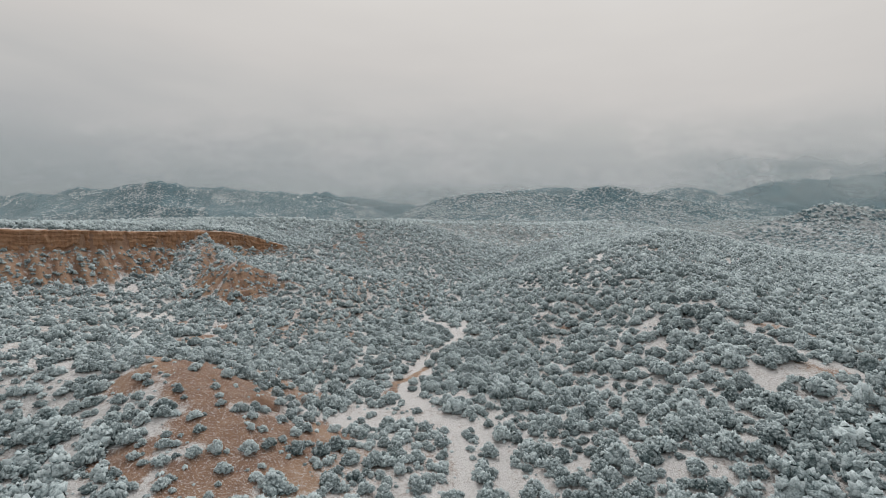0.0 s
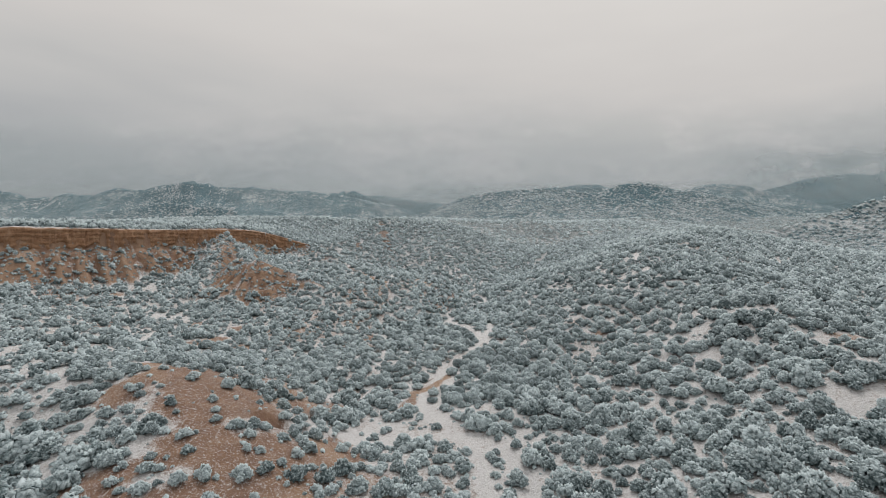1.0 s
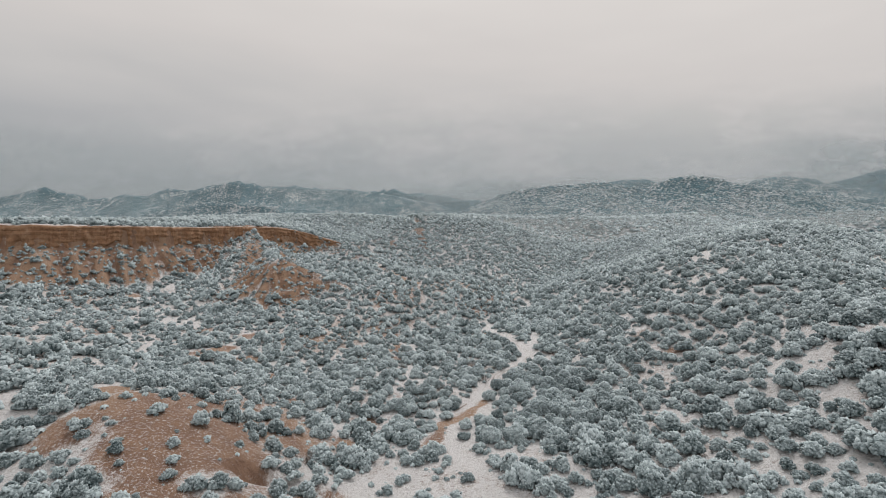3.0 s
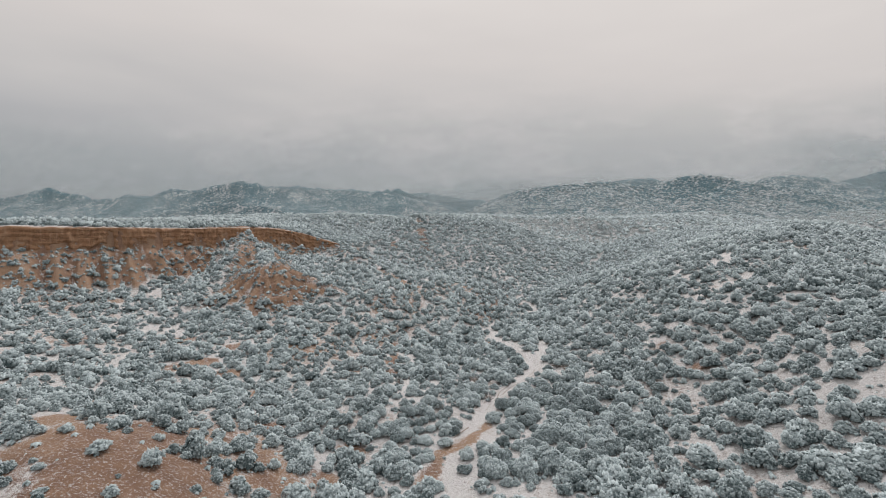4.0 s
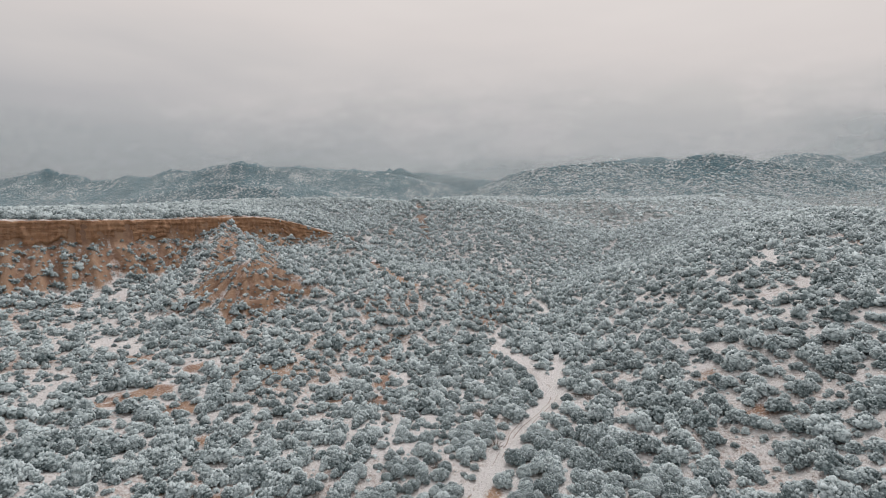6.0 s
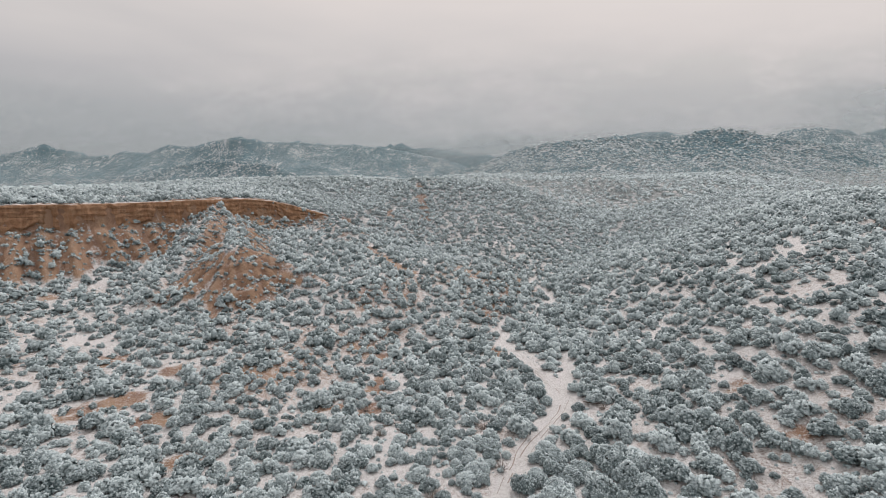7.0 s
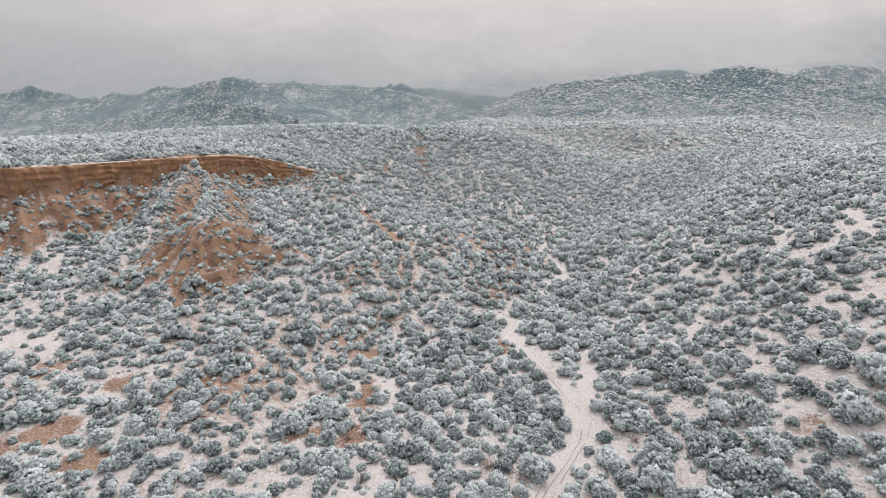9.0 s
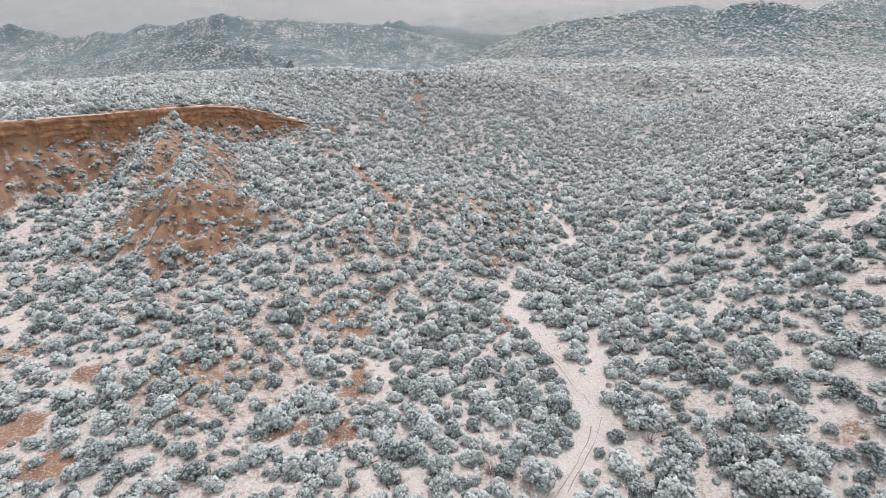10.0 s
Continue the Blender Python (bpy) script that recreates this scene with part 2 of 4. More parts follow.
def height(x, y, detail=True):
    """The ground's height, and how bare and red it is there, 0 to 1."""
    far = plain(x, y) + 6 * fbm(x, y, 260, 3, 5)
    r = np.hypot(x - 0, y - 150)
    w = step(470, 680, r)
    z = low_land(np.clip(x, -700, 700), np.clip(y, -400, 800)) * (1 - w) + far * w
    d_wash, bed, run_wash = line_distance(x, y, WASH)
    rolling = step(5, 42, d_wash)
    z = z + rolling * (1.4 * fbm(x, y, 30, 3, 11) + 1.7 * (side_spurs(x, y) - 0.47) * (1 + 1.2 * step(280, 420, r)))
    bare = np.zeros(x.shape)
    # spurs below the cliff, cut by gullies
    for line, slope, red in SPURS:
        d, crest, run = line_distance(x, y, line)
        turn = np.arctan2(y - line[-1][1], x - line[-1][0]) * 15
        cut = gullies(run + turn, d, x, y, 5.2, 31)
        s = crest - slope * d - 4.0 * (0.60 - cut) * step(1.0, 9, d) + 0.8 * fbm(x, y, 5, 3, 33)
        over = s - z
        z = np.maximum(z, s) + np.exp(-np.abs(over) / 1.2) * 0.35
        bare = np.maximum(bare, red * step(0.3, 2.5, over) * step(1.0, 4.5, d) * (0.30 + 0.70 * step(0.15, 0.5, cut)) * (0.5 + 0.5 * step(-0.16, 0.08, fbm(x, y, 9, 3, 35))))
    # the cliff: plateau, upright face, talus
    wx = x + 2.2 * fbm(x, y, 14, 3, 41)
    wy = y + 2.2 * fbm(x, y, 14, 3, 47)
    d, rim, run = line_distance(wx, wy, RIM)
    on = inside(wx, wy, RIM + [(-60, 420), (-40, 700), (-1600, 900), (-1600, -60)])
    p = plateau_land(np.clip(x, -420, 100), np.clip(y, 40, 520))
    p = p * (1 - w) + far * w + 0.6 * fbm(x, y, 20, 3, 51)
    face = np.clip(8.0 * (1 - step(RIM_RUN * 0.90, RIM_RUN * 0.99, run)), 0.5, 8)
    gul = gullies(run, d, x, y, 7.5, 61)
    talus = rim - face * step(0.0, 2.6, d) - 0.72 * np.clip(d - 2.4, 0, None) - 4.8 * (0.6 - gul) * step(1.5, 9, d)
    over = talus - z
    z2 = np.where(on, p * (1 - w) + far * w, np.maximum(z, talus))
    red = np.where(on, step(1.2, 0.2, d) * 0.8, step(0.3, 2.5, over) * (0.4 + 0.6 * step(0.12, 0.45, gul))) * step(RIM_RUN, RIM_RUN * 0.9, run)
    bare = np.maximum(bare, red)
    z = z2
    # the sandy wash, cut a little into its floor
    half = np.interp(run_wash, WASH_RUN, WASH_HALF)
    bank = step(0.85 * half + 0.6, 0.85 * half - 0.3, d_wash + 1.3 * fbm(x, y, 8, 2, 71)) * (half > 0.3)
    z = z * (1 - bank) + np.minimum(z, bed - 0.25) * bank
    for arm in (WASH_ARM, SIDE_WASH, OLD_BED):
        da, ba, _ = line_distance(x, y, arm)
        k = step(1.7, 0.6, da + 1.0 * fbm(x, y, 7, 2, 73))
        z = z * (1 - k) + np.minimum(z, ba) * k
        bank = np.maximum(bank, k)
    if detail:
        z = z + 0.35 * fbm(x, y, 5, 3, 81) * (1 - 0.7 * bank)
    return z, bare, bank


WASH_RUN = np.concatenate([[0], np.cumsum([math.hypot(b[0] - a[0], b[1] - a[1]) for a, b in zip(WASH[:-1], WASH[1:])])])
WASH_HALF = [1.0, 1.0, 1.0, 1.0, 1.1, 1.3, 1.1, 1.05, 1.05, 1.6, 1.9, 2.1, 1.6, 1.1, 1.0, 1.0, 0.7, 0.2, 0.9, 1.3, 0.8, 0.0, 0.0, 0.6, 0.0, 0.0]
RIM_RUN = sum(math.hypot(b[0] - a[0], b[1] - a[1]) for a, b in zip(RIM[:-1], RIM[1:]))

# bare red places: x, y, radius, strength; those of the knoll beside the path first
RED_PLACES = [(-49, 86, 6, 0.8), (-42, 86, 6, 0.85), (-52, 80, 5, 0.75), (-37, 89, 4, 0.85), (-30, 96, 3, 0.8), (-34, 101, 2.6, 0.8), (-24, 101, 2.6, 0.8), (-45, 95, 3.4, 0.8),
              (-56, 90, 4, 0.7), (-40, 78, 8, 0.8), (-35, 70, 8, 0.85), (-33, 83, 6, 0.75), (-25, 73, 8, 0.75), (-30, 60, 8, 0.8), (-40, 62, 7, 0.75), (-19, 80, 5, 0.7), (-20, 64, 6, 0.7), (-21, 87, 4, 0.75)]
RED_PLACES += [(-62, 104, 3, 0.6), (-38, 112, 2.4, 0.7), (-49, 126, 2.8, 0.85), (-24, 112, 2.4, 0.9), (-70, 139, 4, 0.8), (-73, 134, 4, 0.75), (-60, 135, 3.4, 0.75), (-69, 150, 3, 0.75),
               (-84, 152, 3, 0.7), (-29, 148, 2.4, 0.8), (-8, 182, 2.0, 0.8), (-11, 206, 2.4, 0.85), (6, 268, 2.6, 0.8), (-126, 177, 3, 0.6), (-35, 148, 2, 0.7), (-100, 140, 4, 0.5),
               (67, 96, 4, 0.45), (63, 78, 5, 0.5), (31, 148, 2.6, 0.4), (34, 136, 2.5, 0.4)]

# open snowy places among the junipers: x, y, radius
HILL_CLEARINGS = [(43, 177, 3.5), (48, 173, 4.5), (54, 171.5, 4.5), (59, 174, 4), (37, 177, 2.5), (27, 177, 2), (32, 175, 2), (52, 200, 3), (54, 192, 3.5), (64, 198, 4.5), (66, 208, 4),
                  (80, 228, 4), (93, 216, 5), (35, 193, 2.6), (39, 195, 2.6), (28, 180, 2.2), (50, 222, 3.4), (41, 256, 4), (58, 260, 4), (89, 316, 6), (100, 253, 6), (47, 157, 3), (46, 146, 3.2)]
SHOULDER_CLEARINGS = [(19, 157, 2.6), (30, 159, 2.6), (34, 157, 2.6), (31, 148, 3), (14, 152, 3), (16, 142, 2.2), (38, 144, 2.6), (36, 135, 3.2), (8, 150, 2), (44, 112, 3.6), (31, 113, 2.2),
                      (27, 108, 2.4), (60, 111, 4), (50, 110, 2.6), (38, 96, 3), (31, 93, 2.4), (37, 90, 2.6), (25, 87, 2.2), (45, 102, 3), (67, 96, 4), (62, 86, 4), (55, 78, 4), (64, 80, 4), (80, 93, 5)]
SIDE_CLEARINGS = [(119, 236, 7), (108, 206, 6), (132, 225, 6), (120, 191, 5), (130, 190, 5), (126, 172, 5), (98, 154, 5), (176, 235, 7), (174, 213, 6), (155, 171, 7), (90, 140, 4)]
BASIN_CLEARINGS = [(-43, 154.5, 3.6), (-93, 156.5, 4), (-109, 170, 3.6), (-133, 181, 3.6), (-127, 184, 3.6), (-122, 188, 3.6), (-99, 157, 3.4), (-85, 135, 2.6), (-86, 145, 2.6), (-30, 133, 2.6),
                   (-36, 137, 2.2), (-13, 95, 4.5), (-19, 93, 3.6), (3, 74, 2.6), (-60, 250, 4.5), (-52, 240, 4), (-70, 100, 3), (-88, 98, 3.6), (-60, 112, 2.4), (-100, 118, 4)]
CLEARINGS = HILL_CLEARINGS + SHOULDER_CLEARINGS + SIDE_CLEARINGS + BASIN_CLEARINGS


def openness(x, y):
    k = np.zeros(x.shape)
    for px, py, rad in CLEARINGS:
        rad = rad * (1.0 + 0.18 * (px > 40))
        d = np.hypot(x - px, y - py) + rad * 1.6 * fbm(x, y, rad * 1.1, 3, 95)
        k = np.maximum(k, step(rad * 1.15, rad * 0.5, d))
    return k


# scars where the red earth has slid, with their half widths
SCARS = [([(-63, 353), (-60, 343)], 1.4), ([(-58, 336), (-56, 329), (-54, 325)], 2.5), ([(-53, 320), (-50, 311)], 1.8), ([(-72, 320), (-69, 311)], 1.3), ([(-31, 164), (-30, 157)], 1.3), ([(-29.5, 150), (-30, 146)], 1.0),
         ([(-33, 176), (-36, 173)], 1.4), ([(-35, 148), (-38, 146)], 0.9), ([(-9, 185), (-8, 180)], 0.9), ([(-11, 208), (-11, 203)], 1.2), ([(-3, 250), (-3, 238)], 1.5), ([(-4, 122), (-11, 112), (-12, 104)], 1.1),
         ([(366, 542), (388, 534), (398, 520)], 7.0), ([(-62, 250), (-45, 228), (-38, 222)], 1.6), ([(-84, 184), (-78, 176)], 1.5)]


def bare_ground(x, y, bare):
    for line, half in SCARS:
        d = line_distance(x, y, line)[0] + half * 1.6 * fbm(x, y, half * 2.2, 3, 93)
        bare = np.maximum(bare, step(half * 1.15, half * 0.6, d))
    for px, py, rad, k in RED_PLACES:
        d = np.hypot(x - px, y - py) + rad * 1.3 * fbm(x, y, rad * 0.9, 3, 91)
        bare = np.maximum(bare, k * step(rad, rad * 0.55, d))
    return bare


# ---- materials ----
def material(name, rough=0.9):
    m = bpy.data.materials.new(name)
    m.use_nodes = True
    nt = m.node_tree
    bsdf = nt.nodes["Principled BSDF"]
    bsdf.inputs["Roughness"].default_value = rough
    bsdf.inputs["Specular IOR Level"].default_value = 0.2
    return m, nt, bsdf


def noise_node(nt, scale, detail=4, rough=0.55, stretch=None):
    n = nt.nodes.new("ShaderNodeTexNoise")
    n.inputs["Scale"].default_value, n.inputs["Detail"].default_value, n.inputs["Roughness"].default_value = scale, detail, rough
    co = nt.nodes.new("ShaderNodeNewGeometry")
    if stretch:
        mp = nt.nodes.new("ShaderNodeMapping")
        mp.inputs["Scale"].default_value = stretch
        nt.links.new(co.outputs["Position"], mp.inputs[0])
        nt.links.new(mp.outputs[0], n.inputs["Vector"])
    else:
        nt.links.new(co.outputs["Position"], n.inputs["Vector"])
    return n.outputs[0]


def ramp(nt, value, stops):
    r = nt.nodes.new("ShaderNodeValToRGB")
    e = r.color_ramp.elements
    e[0].position, e[0].color = stops[0][0], (*stops[0][1], 1)
    e[1].position, e[1].color = stops[-1][0], (*stops[-1][1], 1)
    for p, c in stops[1:-1]:
        e.new(p).color = (*c, 1)
    nt.links.new(value, r.inputs[0])
    return r.outputs[0]


def calc(nt, op, a, b=0.0, c=0.0):
    n = nt.nodes.new("ShaderNodeMath")
    n.operation = op
    for k, v in enumerate((a, b, c)):
        if isinstance(v, (int, float)):
            n.inputs[k].default_value = v
        else:
            nt.links.new(v, n.inputs[k])
    return n.outputs[0]


def span(nt, value, a, b):
    n = nt.nodes.new("ShaderNodeMapRange")
    n.interpolation_type = "SMOOTHSTEP"
    nt.links.new(value, n.inputs[0])
    n.inputs[1].default_value, n.inputs[2].default_value = a, b
    return n.outputs[0]


def blend(nt, factor, a, b):
    n = nt.nodes.new("ShaderNodeMix")
    n.data_type = "RGBA"
    for name, v in (("Factor", factor), ("A", a), ("B", b)):
        if isinstance(v, (int, float)):
            n.inputs[name].default_value = v
        elif isinstance(v, tuple):
            n.inputs[name].default_value = (*v, 1)
        else:
            nt.links.new(v, n.inputs[name])
    return n.outputs["Result"]


def relief(nt, bsdf, value, distance, strength=1.0):
    b = nt.nodes.new("ShaderNodeBump")
    b.inputs["Distance"].default_value, b.inputs["Strength"].default_value = distance, strength
    nt.links.new(value, b.inputs["Height"])
    nt.links.new(b.outputs[0], bsdf.inputs["Normal"])


def attribute(nt, name):
    a = nt.nodes.new("ShaderNodeAttribute")
    a.attribute_name = name
    return a.outputs["Fac"]


SNOW = (0.70, 0.69, 0.685)


def ground_material():
    m, nt, bsdf = material("snowy_red_earth")
    big, mid, fine, grit = noise_node(nt, 0.06), noise_node(nt, 0.45), noise_node(nt, 2.6, 5, 0.65), noise_node(nt, 9.0, 3, 0.6)
    bare, bed = attribute(nt, "bare"), attribute(nt, "bed")
    soil = ramp(nt, mid, [(0.3, (0.17, 0.078, 0.038)), (0.5, (0.225, 0.113, 0.057)), (0.7, (0.30, 0.168, 0.092))])
    # soil turns paler on the crests between the gullies
    soil = blend(nt, calc(nt, "MULTIPLY", span(nt, attribute(nt, "crest_tone"), 0.35, 0.8), 0.75), soil, (0.35, 0.21, 0.118))
    scrub = ramp(nt, fine, [(0.35, (0.16, 0.105, 0.078)), (0.65, (0.39, 0.265, 0.20))])
    snow = ramp(nt, fine, [(0.3, (0.54, 0.525, 0.518)), (0.6, SNOW)])
    patch = noise_node(nt, 1.1, 4, 0.6)
    # snow lies thinner on bare places, and grass and gravel poke through it
    thin = calc(nt, "MULTIPLY_ADD", patch, 0.7, calc(nt, "ADD", calc(nt, "MULTIPLY", fine, 0.50), calc(nt, "MULTIPLY", grit, 0.75)))
    cover = calc(nt, "MULTIPLY_ADD", big, -0.55, 1.06)
    cover = calc(nt, "MULTIPLY_ADD", mid, -0.35, cover)
    cover = calc(nt, "MULTIPLY_ADD", bare, 0.62, cover)
    cover = calc(nt, "MULTIPLY_ADD", bed, -0.13, cover)
    poke = span(nt, calc(nt, "SUBTRACT", cover, thin), -0.36, -0.02)
    poke = calc(nt, "MULTIPLY", poke, 0.9)
    under = blend(nt, span(nt, calc(nt, "ADD", bare, calc(nt, "MULTIPLY", mid, 0.5)), 0.3, 0.6), scrub, soil)
    col = blend(nt, poke, snow, under)
    fleck = noise_node(nt, 3.4, 5, 0.8)
    geo, sep = nt.nodes.new("ShaderNodeNewGeometry"), nt.nodes.new("ShaderNodeSeparateXYZ")
    nt.links.new(geo.outputs["Normal"], sep.inputs[0])
    lie = calc(nt, "MULTIPLY", span(nt, fleck, 0.53, 0.60), span(nt, sep.outputs["Z"], 0.70, 0.92))
    col = blend(nt, calc(nt, "MULTIPLY", lie, 0.75), col, snow)
    dots = noise_node(nt, 0.22, 3, 0.6)
    brush = ramp(nt, fine, [(0.3, (0.07, 0.105, 0.105)), (0.7, (0.26, 0.29, 0.29))])
    col = blend(nt, calc(nt, "MULTIPLY", attribute(nt, "wood"), span(nt, dots, 0.36, 0.5)), col, brush)
    nt.links.new(col, bsdf.inputs["Base Color"])
    relief(nt, bsdf, calc(nt, "ADD", fine, calc(nt, "MULTIPLY", grit, 0.5)), 0.4)
    return m


def cliff_material():
    m, nt, bsdf = material("red_cliff_earth")
    strata = noise_node(nt, 2.0, 6, 0.75, (0.04, 0.04, 1.0))
    fine, mid = noise_node(nt, 3.0, 5, 0.65), noise_node(nt, 0.4)
    streak = noise_node(nt, 0.9, 5, 0.62, (1.0, 1.0, 0.16))
    col = ramp(nt, mid, [(0.3, (0.28, 0.152, 0.085)), (0.5, (0.345, 0.198, 0.115)), (0.7, (0.40, 0.25, 0.155))])
    seam = calc(nt, "MULTIPLY", span(nt, strata, 0.54, 0.58), span(nt, fine, 0.38, 0.55))
    col = blend(nt, calc(nt, "MULTIPLY", seam, 0.85), col, (0.15, 0.072, 0.042))
    col = blend(nt, calc(nt, "MULTIPLY", span(nt, streak, 0.48, 0.7), 0.55), col, (0.42, 0.27, 0.185))
    col = blend(nt, calc(nt, "MULTIPLY", span(nt, streak, 0.47, 0.32), 0.5), col, (0.22, 0.112, 0.065))
    geo = nt.nodes.new("ShaderNodeNewGeometry")
    sep = nt.nodes.new("ShaderNodeSeparateXYZ")
    nt.links.new(geo.outputs["Normal"], sep.inputs[0])
    lie = span(nt, calc(nt, "MULTIPLY_ADD", fine, 0.5, sep.outputs["Z"]), 0.95, 1.35)
    col = blend(nt, lie, col, SNOW)
    nt.links.new(col, bsdf.inputs["Base Color"])
    relief(nt, bsdf, calc(nt, "ADD", calc(nt, "ADD", strata, fine), streak), 0.35)
    return m


def foliage_material(name, leaf_dark, leaf_light, frost):
    """Tufts of scale leaves, dark within, with frost and snow caught on their tips."""
    m, nt, bsdf = material(name, 0.75)
    info = nt.nodes.new("ShaderNodeObjectInfo")
    tone = calc(nt, "FRACT", calc(nt, "ADD", attribute(nt, "tone"), info.outputs["Random"]))
    tip = attribute(nt, "tip")
    clump, fine = noise_node(nt, 0.7, 3), noise_node(nt, 4.5, 4, 0.75)
    leaf = blend(nt, tone, leaf_dark, leaf_light)
    leaf = blend(nt, span(nt, fine, 0.30, 0.60), tuple(0.7 * c for c in leaf_dark), leaf)
    lie = calc(nt, "MULTIPLY_ADD", tip, 0.32, frost)
    lie = calc(nt, "MULTIPLY_ADD", fine, 0.85, lie)
    lie = calc(nt, "MULTIPLY_ADD", clump, 0.30, lie)
    lie = calc(nt, "MULTIPLY_ADD", tone, 0.19, lie)
    lie = span(nt, lie, 0.51, 1.09)
    nt.links.new(blend(nt, lie, leaf, (0.57, 0.65, 0.668)), bsdf.inputs["Base Color"])
    return m


def bark_material():
    m, nt, bsdf = material("grey_brown_bark")
    n = noise_node(nt, 6, 4, 0.6, (1, 1, 0.25))
    nt.links.new(ramp(nt, n, [(0.3, (0.07, 0.05, 0.04)), (0.7, (0.20, 0.16, 0.13))]), bsdf.inputs["Base Color"])
    relief(nt, bsdf, n, 0.04)
    return m


def mountain_material(name, bare_at):
    """Hillside woods too far off to tell the trees apart: dark crowns, the blue of distance put into their colour, snow
    between them.
    """
    m, nt, bsdf = material(name)
    spots = nt.nodes.new("ShaderNodeTexVoronoi")
    spots.inputs["Scale"].default_value = 0.2
    geo = nt.nodes.new("ShaderNodeNewGeometry")
    nt.links.new(geo.outputs["Position"], spots.inputs["Vector"])
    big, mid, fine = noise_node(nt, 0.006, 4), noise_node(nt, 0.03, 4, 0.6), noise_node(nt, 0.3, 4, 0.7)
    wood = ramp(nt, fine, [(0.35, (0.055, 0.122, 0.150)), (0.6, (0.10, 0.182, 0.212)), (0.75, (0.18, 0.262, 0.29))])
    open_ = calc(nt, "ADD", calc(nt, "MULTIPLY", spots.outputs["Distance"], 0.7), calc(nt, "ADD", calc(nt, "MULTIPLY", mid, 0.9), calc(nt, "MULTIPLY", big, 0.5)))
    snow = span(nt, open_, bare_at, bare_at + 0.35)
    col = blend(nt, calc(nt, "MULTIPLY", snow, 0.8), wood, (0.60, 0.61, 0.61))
    nt.links.new(col, bsdf.inputs["Base Color"])
    relief(nt, bsdf, calc(nt, "ADD", fine, calc(nt, "MULTIPLY", spots.outputs["Distance"], -1.0)), 2.5)
    return m


GROUND, CLIFF, BARK = ground_material(), cliff_material(), bark_material()
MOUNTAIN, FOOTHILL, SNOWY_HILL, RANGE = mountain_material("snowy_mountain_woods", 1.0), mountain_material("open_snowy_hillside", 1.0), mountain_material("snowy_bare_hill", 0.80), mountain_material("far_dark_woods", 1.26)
JUNIPER = foliage_material("frosted_juniper_foliage", (0.054, 0.091, 0.097), (0.176, 0.247, 0.259), 0.02)


# ---- mesh helpers ----
def mesh_from(name, verts, faces, mat, smooth=False, attrs=None):
    """A mesh from arrays of places and of faces that all have the same number of corners."""
    verts, faces = np.asarray(verts, np.float32), np.asarray(faces, np.int32)
    me = bpy.data.meshes.new(name)
    me.vertices.add(len(verts))
    me.vertices.foreach_set("co", verts.ravel())
    me.loops.add(faces.size)
    me.loops.foreach_set("vertex_index", faces.ravel())
    me.polygons.add(len(faces))
    me.polygons.foreach_set("loop_start", np.arange(0, faces.size, faces.shape[1], dtype=np.int32))
    if smooth:
        me.polygons.foreach_set("use_smooth", np.ones(len(faces), bool))
    for key, values in (attrs or {}).items():
        me.attributes.new(key, "FLOAT", "POINT").data.foreach_set("value", np.asarray(values, np.float32).ravel())
    me.update(calc_edges=True)
    me.materials.append(mat)
    return me


def grid_faces(nx, ny):
    i = np.arange(nx * ny).reshape(ny, nx)
    return np.stack([i[:-1, :-1], i[:-1, 1:], i[1:, 1:], i[1:, :-1]], -1).reshape(-1, 4)


def spaced(a, b, low, high, fine, growth, most):
    """Places from low to high: fine steps from a to b, growing outside."""
    mid = list(np.arange(a, b + fine, fine))
    up, down, s = [], [], fine
    v = mid[-1]
    while v < high:
        s = min(s * growth, most)
        v += s
        up.append(v)
    v, s = mid[0], fine
    while v > low:
        s = min(s * growth, most)
        v -= s
        down.append(v)
    return np.array(down[::-1] + mid + up)


def refined(v, a, b):
    """The same places with one more between each two from a to b."""
    return np.sort(np.concatenate([v, [(p + q) / 2 for p, q in zip(v[:-1], v[1:]) if a < p < b]]))


# ---- ground ----
def land_lean(x, y):
    """How far the land at large leans to the west (shadier, denser) or to the east (drier, redder): 1 to -1."""
    return (height(x + 4, y, False)[0] - height(x - 4, y, False)[0]) / 8 * 3


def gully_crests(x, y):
    """A paler tone for the soil on the crests between the gullies of cliff foot and spurs."""
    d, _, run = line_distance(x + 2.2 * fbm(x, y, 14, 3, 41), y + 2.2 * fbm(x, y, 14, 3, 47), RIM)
    crest_tone = gullies(run, d, x, y, 7.5, 61)
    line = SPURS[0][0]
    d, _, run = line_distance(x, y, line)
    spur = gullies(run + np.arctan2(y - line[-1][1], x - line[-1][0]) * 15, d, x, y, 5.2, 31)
    return np.where(d < 26, spur, crest_tone)


